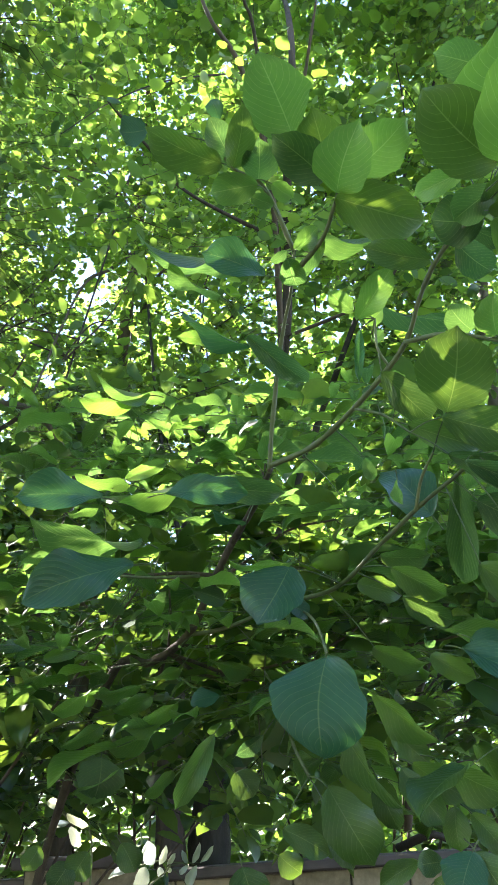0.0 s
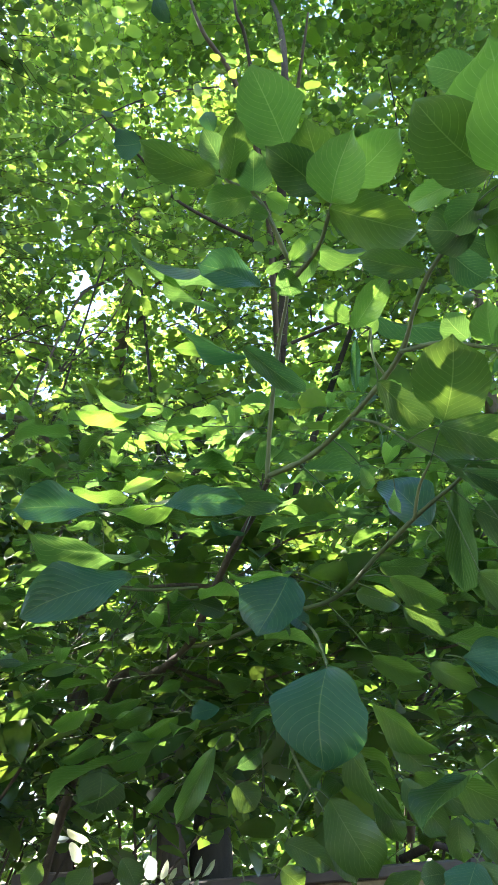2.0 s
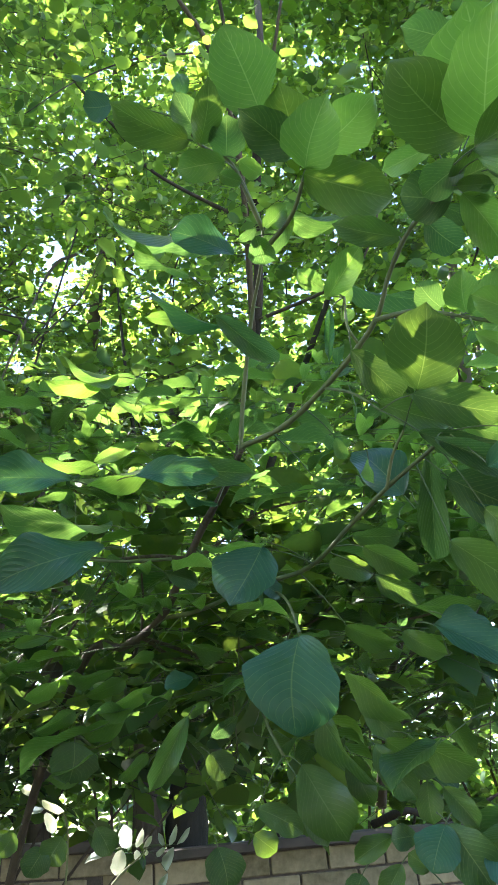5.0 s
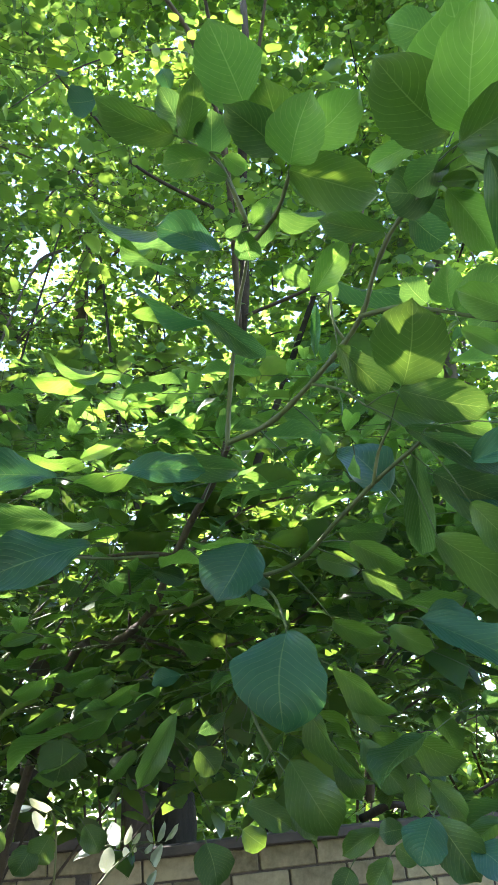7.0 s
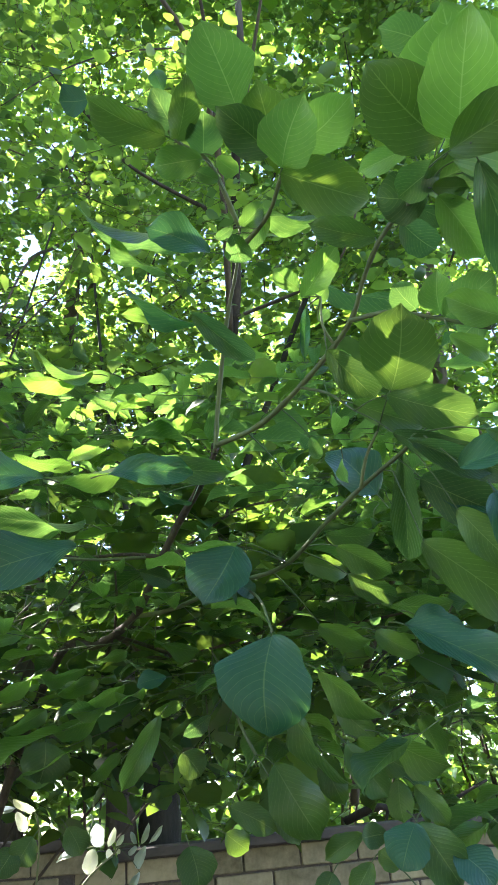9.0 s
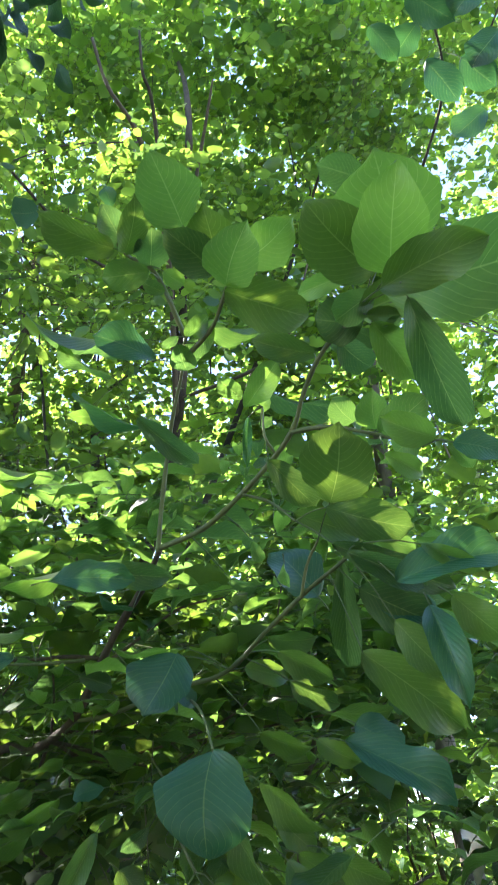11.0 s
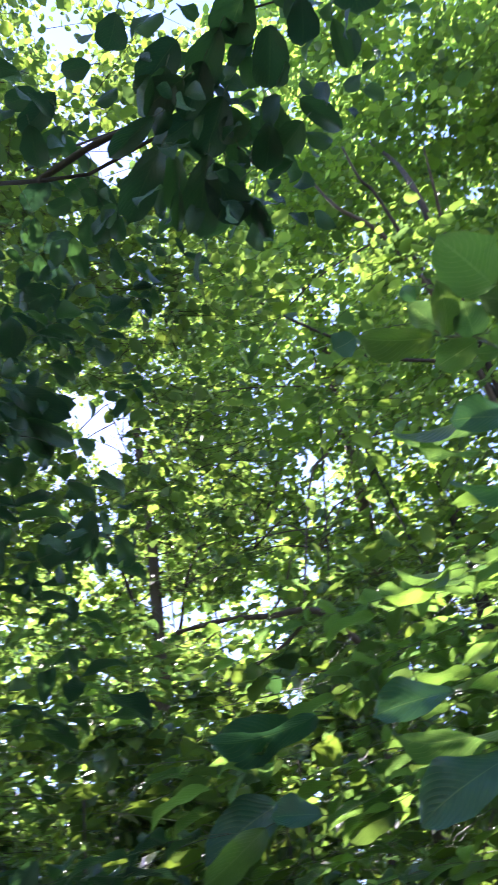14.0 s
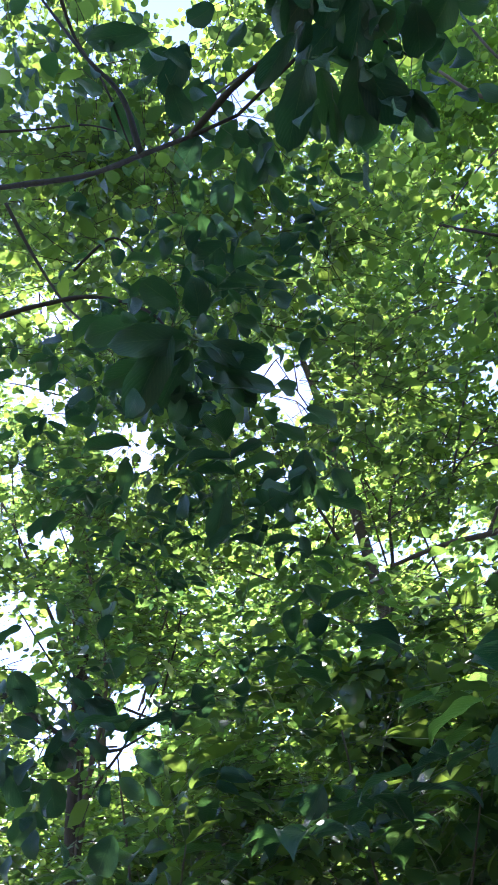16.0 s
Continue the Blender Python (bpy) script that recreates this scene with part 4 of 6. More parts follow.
leaflet(sapling, (0.281, 1.091, 2.045), (0.213, 1.092, 2.130), (0.146, -0.980, 0.133), 0.092, 0.3, True, SKY_TINTED_LEAF)
leaflet(sapling, (0.212, 0.988, 2.060), (0.219, 1.017, 2.033), (-0.811, -0.269, -0.520), 0.020, 0.2)
leaflet(sapling, (0.170, 0.998, 2.102), (0.185, 1.024, 2.078), (0.002, -0.688, -0.726), 0.020, 0.6)
leaflet(sapling, (0.053, 1.032, 1.948), (0.004, 1.032, 1.868), (-0.400, -0.882, 0.249), 0.105, 0.4, True, SKY_TINTED_LEAF)
leaflet(sapling, (0.050, 1.038, 1.896), (0.076, 1.037, 1.877), (0.178, -0.931, 0.320), 0.030, 0.5, True, SKY_TINTED_LEAF)
leaflet(sapling, (0.088, 0.936, 1.801), (0.074, 0.918, 1.689), (-0.043, -0.985, 0.164), 0.111, 0.2, True, SKY_TINTED_LEAF)
leaflet(sapling, (0.062, 1.048, 1.963), (-0.033, 1.053, 1.962), (0.018, -0.017, -1.000), 0.047, 0.3)
leaflet(sapling, (-0.155, 0.943, 1.927), (-0.287, 0.911, 1.874), (0.105, -0.946, 0.308), 0.072, 0.4, True, SKY_TINTED_LEAF)
leaflet(sapling, (-0.198, 0.921, 2.014), (-0.305, 0.893, 2.007), (0.230, -0.951, 0.209), 0.053, 0.4, True, SKY_TINTED_LEAF)
leaflet(sapling, (-0.150, 0.981, 1.972), (-0.296, 0.934, 1.979), (-0.036, -0.039, -0.999), 0.077, 0.4)
leaflet(sapling, (-0.183, 1.005, 2.080), (-0.119, 0.991, 2.101), (-0.035, -0.861, -0.508), 0.022, 0.4)
leaflet(sapling, (-0.178, 1.009, 2.074), (-0.255, 0.986, 2.076), (0.026, -0.177, -0.984), 0.040, 0.4)
leaflet(sapling, (-0.089, 1.018, 2.081), (-0.221, 1.019, 2.061), (0.152, 0.040, -0.988), 0.067, 0.4)
leaflet(sapling, (-0.088, 1.003, 2.067), (0.052, 1.015, 2.056), (0.047, -0.905, -0.423), 0.041, 0.5)
leaflet(sapling, (-0.122, 0.968, 2.038), (-0.004, 0.977, 2.038), (0.073, -0.977, 0.199), 0.047, 0.6, True, SKY_TINTED_LEAF)
leaflet(sapling, (-0.134, 1.062, 2.261), (-0.244, 1.025, 2.268), (-0.132, 0.217, -0.967), 0.058, 0.5)
leaflet(sapling, (-0.157, 1.035, 2.243), (-0.273, 1.026, 2.228), (0.092, 0.344, -0.934), 0.059, 0.4)
leaflet(sapling, (-0.007, 1.029, 2.017), (-0.057, 1.025, 2.032), (-0.281, -0.085, -0.956), 0.026, 0.3, True, SKY_TINTED_LEAF)
leaflet(sapling, (-0.060, 1.070, 2.043), (-0.122, 1.062, 2.046), (-0.059, 0.056, -0.997), 0.031, 0.3)
leaflet(sapling, (0.138, 1.054, 2.065), (0.180, 1.061, 2.051), (-0.228, -0.411, -0.883), 0.023, 0.3)
leaflet(sapling, (-0.271, 1.037, 2.039), (-0.227, 1.039, 2.049), (0.206, -0.113, -0.972), 0.023, 0.3)
leaflet(sapling, (-0.015, 1.203, 1.976), (0.077, 1.209, 1.963), (-0.103, -0.341, -0.935), 0.046, 0.4, True, SHADED_BIG_LEAF)
leaflet(sapling, (-0.102, 1.248, 1.985), (-0.046, 1.266, 1.968), (0.193, -0.923, -0.334), 0.033, 0.3, True, SHADED_BIG_LEAF)
leaflet(sapling, (0.156, 1.098, 1.943), (0.222, 1.102, 1.923), (-0.053, -0.945, -0.324), 0.036, 0.3, True, SHADED_BIG_LEAF)
leaflet(sapling, (0.198, 1.037, 1.946), (0.277, 1.052, 1.905), (-0.220, -0.702, -0.677), 0.045, 0.4, True, SHADED_BIG_LEAF)
leaflet(sapling, (0.192, 1.081, 1.979), (0.265, 1.068, 1.971), (-0.188, -0.568, -0.801), 0.038, 0.3, True, SHADED_BIG_LEAF)
leaflet(sapling, (0.211, 1.047, 1.906), (0.281, 1.056, 1.872), (-0.279, -0.615, -0.738), 0.039, 0.4, True, SHADED_BIG_LEAF)
leaflet(sapling, (0.174, 1.120, 1.853), (0.255, 1.123, 1.825), (-0.239, -0.627, -0.741), 0.043, 0.4, True, SHADED_BIG_LEAF)
leaflet(sapling, (0.254, 1.050, 1.864), (0.349, 1.025, 1.852), (-0.196, -0.313, -0.929), 0.050, 0.4, True, SHADED_BIG_LEAF)
leaflet(sapling, (0.284, 0.996, 1.833), (0.338, 0.976, 1.789), (-0.031, -0.926, 0.376), 0.058, 0.4, True, SKY_TINTED_LEAF)
leaflet(sapling, (0.243, 1.061, 1.828), (0.299, 1.054, 1.792), (-0.316, -0.893, -0.320), 0.033, 0.4, True, SHADED_BIG_LEAF)
leaflet(sapling, (-0.241, 1.240, 1.946), (-0.225, 1.227, 1.964), (-0.042, -0.824, -0.565), 0.039, 0.3)
leaflet(sapling, (-0.341, 1.234, 1.873), (-0.283, 1.245, 1.890), (0.244, -0.945, -0.218), 0.023, 0.3)
leaflet(sapling, (-0.246, 1.280, 1.729), (-0.254, 1.284, 1.667), (0.196, -0.978, -0.077), 0.074, 0.3, True, SHADED_BIG_LEAF)
leaflet(sapling, (-0.123, 1.238, 1.802), (-0.202, 1.234, 1.758), (0.462, -0.403, -0.790), 0.046, 0.4)
leaflet(sapling, (-0.169, 1.281, 1.819), (-0.230, 1.275, 1.795), (0.296, -0.764, -0.573), 0.033, 0.4)
leaflet(sapling, (-0.247, 1.275, 1.775), (-0.308, 1.265, 1.743), (0.435, -0.635, -0.638), 0.035, 0.4)
leaflet(sapling, (-0.265, 1.262, 1.830), (-0.322, 1.255, 1.789), (0.576, -0.307, -0.758), 0.035, 0.4)
leaflet(sapling, (-0.293, 1.310, 1.817), (-0.268, 1.315, 1.821), (0.211, -0.964, -0.163), 0.020, 0.4)
leaflet(sapling, (-0.060, 1.291, 1.818), (-0.107, 1.286, 1.807), (0.005, -0.894, 0.448), 0.036, 0.4, True, SKY_TINTED_LEAF)
leaflet(sapling, (-0.063, 1.200, 1.749), (-0.120, 1.204, 1.648), (0.080, -0.993, -0.083), 0.034, 0.4)
leaflet(sapling, (-0.036, 1.307, 1.703), (-0.007, 1.310, 1.668), (0.021, -0.998, -0.067), 0.049, 0.3, True, SHADED_BIG_LEAF)
leaflet(sapling, (0.095, 1.126, 1.668), (0.149, 1.122, 1.573), (-0.105, -0.994, -0.019), 0.070, 0.3, True, SHADED_BIG_LEAF)
leaflet(sapling, (0.099, 1.157, 1.632), (0.124, 1.155, 1.568), (-0.093, -0.996, -0.001), 0.040, 0.3, True, SHADED_BIG_LEAF)
leaflet(sapling, (0.124, 1.098, 1.726), (0.200, 1.094, 1.625), (-0.735, -0.410, -0.541), 0.063, 0.4, True, SHADED_BIG_LEAF)
leaflet(sapling, (0.165, 1.104, 1.786), (0.248, 1.099, 1.716), (-0.581, -0.493, -0.648), 0.055, 0.4, True, SHADED_BIG_LEAF)
leaflet(sapling, (0.187, 1.128, 1.742), (0.236, 1.124, 1.694), (-0.181, -0.978, -0.105), 0.038, 0.4, True, SHADED_BIG_LEAF)
leaflet(sapling, (0.187, 1.072, 1.686), (0.234, 1.067, 1.618), (-0.367, -0.913, -0.177), 0.041, 0.4, True, SHADED_BIG_LEAF)
leaflet(sapling, (0.162, 1.118, 1.676), (0.185, 1.117, 1.612), (-0.150, -0.988, -0.040), 0.037, 0.4, True, SHADED_BIG_LEAF)
leaflet(sapling, (0.206, 1.089, 1.692), (0.272, 1.078, 1.646), (-0.348, -0.896, -0.276), 0.041, 0.4, True, SHADED_BIG_LEAF)
leaflet(sapling, (0.232, 1.063, 1.695), (0.315, 1.045, 1.648), (-0.506, -0.503, -0.700), 0.049, 0.4, True, SHADED_BIG_LEAF)
leaflet(sapling, (0.253, 1.082, 1.639), (0.253, 1.083, 1.587), (-0.226, -0.974, -0.013), 0.035, 0.4, True, SHADED_BIG_LEAF)
leaflet(sapling, (0.272, 1.078, 1.630), (0.308, 1.069, 1.580), (-0.259, -0.966, -0.006), 0.031, 0.4, True, SHADED_BIG_LEAF)
leaflet(sapling, (0.243, 0.983, 1.588), (0.218, 0.968, 1.543), (-0.068, -0.937, 0.343), 0.053, 0.4, True, SKY_TINTED_LEAF)
leaflet(sapling, (0.246, 0.982, 1.589), (0.283, 0.969, 1.522), (-0.260, -0.965, 0.043), 0.054, 0.4, True, SHADED_BIG_LEAF)
leaflet(sapling, (0.283, 0.971, 1.557), (0.312, 0.946, 1.523), (0.025, -0.788, 0.615), 0.055, 0.3, True, SKY_TINTED_LEAF)
leaflet(sapling, (0.231, 1.088, 1.577), (0.198, 1.094, 1.573), (-0.190, -0.981, 0.022), 0.031, 0.3, True, SHADED_BIG_LEAF)
leaflet(sapling, (0.209, 1.143, 1.577), (0.156, 1.150, 1.549), (-0.246, -0.945, 0.217), 0.030, 0.4, True, SHADED_BIG_LEAF)
leaflet(sapling, (0.165, 1.149, 1.534), (0.146, 1.149, 1.502), (-0.131, -0.989, 0.070), 0.034, 0.3, True, SHADED_BIG_LEAF)
leaflet(sapling, (0.211, 1.111, 1.545), (0.185, 1.113, 1.509), (-0.173, -0.983, 0.064), 0.033, 0.3, True, SHADED_BIG_LEAF)
leaflet(sapling, (0.241, 1.084, 1.538), (0.217, 1.090, 1.558), (-0.203, -0.978, 0.046), 0.028, 0.3, True, SHADED_BIG_LEAF)
leaflet(sapling, (-0.026, 1.261, 1.573), (-0.013, 1.259, 1.515), (0.020, -0.999, 0.044), 0.058, 0.3, True, SHADED_BIG_LEAF)
leaflet(sapling, (0.034, 1.211, 1.620), (0.097, 1.208, 1.586), (-0.051, -0.999, -0.004), 0.039, 0.3, True, SHADED_BIG_LEAF)
leaflet(sapling, (0.027, 1.211, 1.587), (0.058, 1.210, 1.564), (-0.031, -0.999, 0.019), 0.036, 0.3, True, SHADED_BIG_LEAF)
leaflet(sapling, (-0.242, 1.491, 1.609), (-0.216, 1.495, 1.564), (0.156, -0.988, 0.008), 0.045, 0.3, True, SHADED_BIG_LEAF)
leaflet(sapling, (-0.305, 1.377, 1.582), (-0.329, 1.370, 1.544), (0.230, -0.973, 0.025), 0.046, 0.3, True, SHADED_BIG_LEAF)
leaflet(sapling, (-0.277, 1.383, 1.597), (-0.300, 1.377, 1.559), (0.210, -0.978, 0.015), 0.046, 0.3, True, SHADED_BIG_LEAF)
leaflet(sapling, (-0.034, 1.298, 1.779), (-0.080, 1.298, 1.762), (0.204, -0.799, -0.566), 0.024, 0.4)
leaflet(sapling, (0.011, 1.302, 1.757), (-0.035, 1.304, 1.728), (0.231, -0.866, -0.443), 0.028, 0.4)
leaflet(sapling, (-0.187, 1.275, 1.837), (-0.256, 1.266, 1.817), (0.295, -0.335, -0.895), 0.036, 0.4)
leaflet(sapling, (-0.128, 1.327, 1.871), (-0.194, 1.322, 1.855), (0.249, -0.335, -0.909), 0.034, 0.4)
leaflet(sapling, (-0.080, 1.327, 1.888), (-0.003, 1.335, 1.866), (-0.230, -0.330, -0.915), 0.040, 0.4)
leaflet(sapling, (-0.160, 1.290, 1.767), (-0.238, 1.281, 1.737), (0.372, -0.409, -0.834), 0.042, 0.4)
leaflet(sapling, (-0.212, 1.288, 1.711), (-0.285, 1.276, 1.675), (0.453, -0.478, -0.753), 0.041, 0.4)
leaflet(sapling, (-0.134, 1.299, 1.708), (-0.177, 1.297, 1.669), (0.531, -0.644, -0.550), 0.029, 0.4)
leaflet(sapling, (0.033, 1.292, 1.818), (-0.042, 1.294, 1.805), (0.151, -0.421, -0.894), 0.038, 0.4)
leaflet(sapling, (0.252, 0.520, 2.160), (0.336, 0.442, 2.156), (-0.531, -0.533, -0.659), 0.054, 0.3, True, SHADED_BIG_LEAF)
leaflet(sapling, (0.275, 0.564, 2.195), (0.422, 0.459, 2.169), (-0.524, -0.582, -0.622), 0.095, 0.3)
leaflet(sapling, (0.280, 0.608, 2.237), (0.242, 0.651, 2.230), (-0.465, -0.549, -0.694), 0.042, 0.4)
leaflet(sapling, (0.278, 0.519, 2.148), (0.359, 0.631, 2.056), (-0.203, -0.534, -0.821), 0.048, 0.4)
leaflet(sapling, (0.274, 0.616, 2.199), (0.333, 0.667, 2.153), (-0.111, -0.594, -0.796), 0.048, 0.4)
leaflet(sapling, (0.305, 0.604, 2.198), (0.289, 0.628, 2.192), (-0.510, -0.500, -0.700), 0.016, 0.2)
leaflet(sapling, (0.336, 0.658, 2.067), (0.275, 0.655, 2.093), (-0.200, -0.802, -0.562), 0.039, 0.3)
leaflet(sapling, (0.337, 0.624, 2.039), (0.382, 0.610, 2.014), (-0.242, -0.963, 0.116), 0.039, 0.3, True, SKY_TINTED_LEAF)
leaflet(sapling, (0.340, 0.640, 2.052), (0.371, 0.658, 2.025), (-0.183, -0.708, -0.682), 0.017, 0.3)
leaflet(sapling, (0.282, 0.683, 2.062), (0.327, 0.693, 2.037), (-0.149, -0.806, -0.572), 0.026, 0.3)
leaflet(sapling, (0.322, 0.736, 1.973), (0.391, 0.735, 1.937), (-0.225, -0.874, -0.430), 0.023, 0.4)
leaflet(sapling, (0.294, 0.760, 1.938), (0.416, 0.715, 1.951), (-0.357, -0.887, 0.293), 0.059, 0.4, True, SKY_TINTED_LEAF)
leaflet(sapling, (0.304, 0.820, 1.912), (0.355, 0.820, 1.845), (-0.335, -0.910, -0.245), 0.043, 0.4, True, SHADED_BIG_LEAF)
leaflet(sapling, (0.333, 0.776, 1.915), (0.345, 0.758, 1.796), (-0.419, -0.903, 0.092), 0.040, 0.3, True, SKY_TINTED_LEAF)
leaflet(sapling, (0.224, 0.821, 1.781), (0.321, 0.777, 1.714), (-0.066, -0.878, 0.474), 0.049, 0.4, True, SKY_TINTED_LEAF)
leaflet(sapling, (0.369, 0.790, 1.930), (0.418, 0.785, 1.873), (-0.402, -0.875, -0.269), 0.043, 0.3, True, SHADED_BIG_LEAF)
leaflet(sapling, (0.284, 0.600, 2.265), (0.194, 0.531, 2.298), (0.015, -0.440, -0.898), 0.087, 0.2, True, SHADED_BIG_LEAF)
leaflet(sapling, (0.284, 0.559, 2.217), (0.260, 0.434, 2.240), (-0.258, -0.122, -0.958), 0.079, 0.3)
leaflet(sapling, (0.315, 0.633, 2.321), (0.270, 0.494, 2.348), (-0.168, -0.134, -0.977), 0.134, 0.2)
leaflet(sapling, (0.293, 0.591, 2.417), (0.233, 0.581, 2.430), (-0.088, -0.543, -0.835), 0.048, 0.3)
leaflet(sapling, (0.265, 0.633, 2.227), (0.323, 0.588, 2.223), (-0.479, -0.558, -0.678), 0.051, 0.4, True, SHADED_BIG_LEAF)
leaflet(sapling, (0.282, 0.657, 2.240), (0.223, 0.669, 2.250), (-0.260, -0.695, -0.670), 0.061, 0.3, True, SHADED_BIG_LEAF)
leaflet(sapling, (0.265, 0.636, 2.296), (0.208, 0.676, 2.297), (-0.405, -0.568, -0.716), 0.029, 0.5)
leaflet(sapling, (0.304, 0.642, 2.215), (0.336, 0.688, 2.186), (-0.137, -0.444, -0.885), 0.044, 0.4)
leaflet(sapling, (0.260, 0.704, 2.244), (0.308, 0.730, 2.220), (-0.050, -0.625, -0.779), 0.044, 0.4)
leaflet(sapling, (0.300, 0.599, 2.215), (0.357, 0.570, 2.204), (-0.444, -0.610, -0.657), 0.043, 0.3, True, SHADED_BIG_LEAF)
leaflet(sapling, (0.239, 0.809, 2.009), (0.388, 0.812, 1.945), (-0.180, -0.869, -0.461), 0.041, 0.4, True, SHADED_BIG_LEAF)
leaflet(sapling, (0.286, 0.879, 1.975), (0.372, 0.853, 1.918), (-0.122, -0.962, 0.243), 0.067, 0.4, True, SKY_TINTED_LEAF)
leaflet(sapling, (-0.375, 1.458, 1.608), (-0.398, 1.452, 1.572), (0.260, -0.965, 0.006), 0.036, 0.3)
leaflet(sapling, (-0.473, 1.168, 2.147), (-0.646, 1.085, 2.124), (0.214, -0.178, -0.960), 0.097, 0.5, True, SKY_TINTED_LEAF)
leaflet(sapling, (-0.517, 1.225, 2.007), (-0.597, 1.189, 2.017), (0.422, -0.839, 0.344), 0.058, 0.6, True, SKY_TINTED_LEAF)
leaflet(sapling, (-0.609, 1.189, 2.003), (-0.716, 1.156, 1.935), (0.550, -0.622, -0.558), 0.065, 0.6)
leaflet(sapling, (-0.400, 1.246, 1.984), (-0.493, 1.220, 1.977), (0.240, -0.674, -0.698), 0.048, 0.4, True, SHADED_BIG_LEAF)
leaflet(sapling, (-0.572, 1.293, 2.200), (-0.711, 1.225, 2.178), (0.459, -0.824, -0.331), 0.080, 0.5, True, SKY_TINTED_LEAF)
leaflet(sapling, (-0.613, 1.275, 2.061), (-0.736, 1.203, 1.979), (0.539, -0.839, -0.071), 0.088, 0.6, True, SKY_TINTED_LEAF)
leaflet(sapling, (-0.604, 1.304, 2.146), (-0.692, 1.275, 2.131), (0.349, -0.802, -0.485), 0.047, 0.4, True, SHADED_BIG_LEAF)

# ---- the branch that hangs over from the next tree ----
overhang = root("walnut_tree", (-3.3, 0.8, 0), "walnut tree with a branch of broad leaves overhead, coloured as in shade", "tree")
stem(overhang, "trunk", [(-3.300, 0.800, 0.000), (-3.200, 0.850, 1.500), (-2.700, 1.050, 2.600), (-1.488, 0.287, 3.709)], 0.0600, 0.0300, DARK_BARK)
stem(overhang, "branch", [(-1.488, 0.287, 3.709), (-1.148, 0.392, 3.469), (-0.911, 0.484, 3.321), (-0.735, 0.505, 3.197), (-0.609, 0.523, 3.116), (-0.503, 0.553, 3.087)], 0.0085, 0.0035, DARK_BARK)
stem(overhang, "branch", [(-0.735, 0.505, 3.197), (-0.714, 0.438, 3.351), (-0.742, 0.358, 3.482), (-0.795, 0.239, 3.786)], 0.0080, 0.0030, DARK_BARK)
stem(overhang, "branch", [(-0.300, 0.574, 3.136), (-0.137, 0.505, 3.244), (-0.021, 0.520, 3.254)], 0.0040, 0.0020, DARK_BARK)
stem(overhang, "branch", [(-0.503, 0.553, 3.087), (-0.299, 0.581, 3.123), (-0.230, 0.609, 3.063), (-0.190, 0.667, 2.979)], 0.0040, 0.0020, DARK_BARK)
stem(overhang, "branch", [(-0.609, 0.523, 3.116), (-0.443, 0.535, 3.147), (-0.300, 0.574, 3.136), (-0.198, 0.656, 3.086)], 0.0080, 0.0040, DARK_BARK)
stem(overhang, "branch", [(-1.697, 0.445, 3.413), (-1.50, 0.37, 3.16), (-1.34, 0.41, 3.07), (-1.24, 0.47, 3.09), (-1.15, 0.53, 3.10), (-1.05, 0.61, 3.10), (-0.96, 0.69, 3.03), (-0.91, 0.72, 2.93)], 0.0095, 0.0030, DARK_BARK)
stem(overhang, "branch", [(-1.163, 0.421, 3.446), (-1.188, 0.529, 3.338), (-1.169, 0.624, 3.187), (-1.055, 0.657, 2.987)], 0.0055, 0.0025, DARK_BARK)
stem(overhang, "branch", [(-0.682, 0.218, 3.630), (-0.754, 0.333, 3.588), (-0.756, 0.425, 3.458), (-0.799, 0.536, 3.352)], 0.0050, 0.0022, DARK_BARK)
stem(overhang, "branch", [(-1.139, 0.319, 3.655), (-1.053, 0.418, 3.674), (-0.939, 0.503, 3.644), (-0.871, 0.572, 3.593)], 0.0040, 0.0018, DARK_BARK)
stem(overhang, "branch", [(-0.790, 0.670, 3.587), (-0.724, 0.760, 3.795), (-0.649, 0.860, 3.994), (-0.552, 0.922, 4.097)], 0.0050, 0.0022, DARK_BARK)
stem(overhang, "branch", [(-1.247, 0.692, 3.485), (-1.129, 0.724, 3.538), (-1.100, 0.772, 3.532), (-1.087, 0.790, 3.470)], 0.0050, 0.0022, DARK_BARK)
stem(overhang, "branch", [(-1.488, 0.287, 3.709), (-1.697, 0.445, 3.413)], 0.0250, 0.0140, DARK_BARK)
stem(overhang, "branch", [(-2.287, 0.961, 2.823), (-1.940, 1.080, 2.498), (-1.853, 1.151, 2.417), (-1.834, 1.270, 2.398), (-1.742, 1.316, 2.420)], 0.0100, 0.0030, DARK_BARK)
stem(overhang, "branch", [(-1.697, 0.445, 3.413), (-2.287, 0.961, 2.823)], 0.0200, 0.0120, DARK_BARK)
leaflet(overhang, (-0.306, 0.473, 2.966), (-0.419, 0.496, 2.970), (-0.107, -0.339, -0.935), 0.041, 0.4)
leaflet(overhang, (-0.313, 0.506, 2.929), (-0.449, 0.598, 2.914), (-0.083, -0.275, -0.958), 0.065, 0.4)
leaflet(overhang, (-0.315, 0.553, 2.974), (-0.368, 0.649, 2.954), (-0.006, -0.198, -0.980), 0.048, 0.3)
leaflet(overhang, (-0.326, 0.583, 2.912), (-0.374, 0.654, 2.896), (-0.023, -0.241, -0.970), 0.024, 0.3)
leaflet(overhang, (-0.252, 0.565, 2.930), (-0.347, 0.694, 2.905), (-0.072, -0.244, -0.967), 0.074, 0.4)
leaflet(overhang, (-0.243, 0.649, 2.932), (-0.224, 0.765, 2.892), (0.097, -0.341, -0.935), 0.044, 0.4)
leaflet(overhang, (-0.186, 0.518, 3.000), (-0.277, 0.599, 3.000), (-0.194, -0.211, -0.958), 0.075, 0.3)
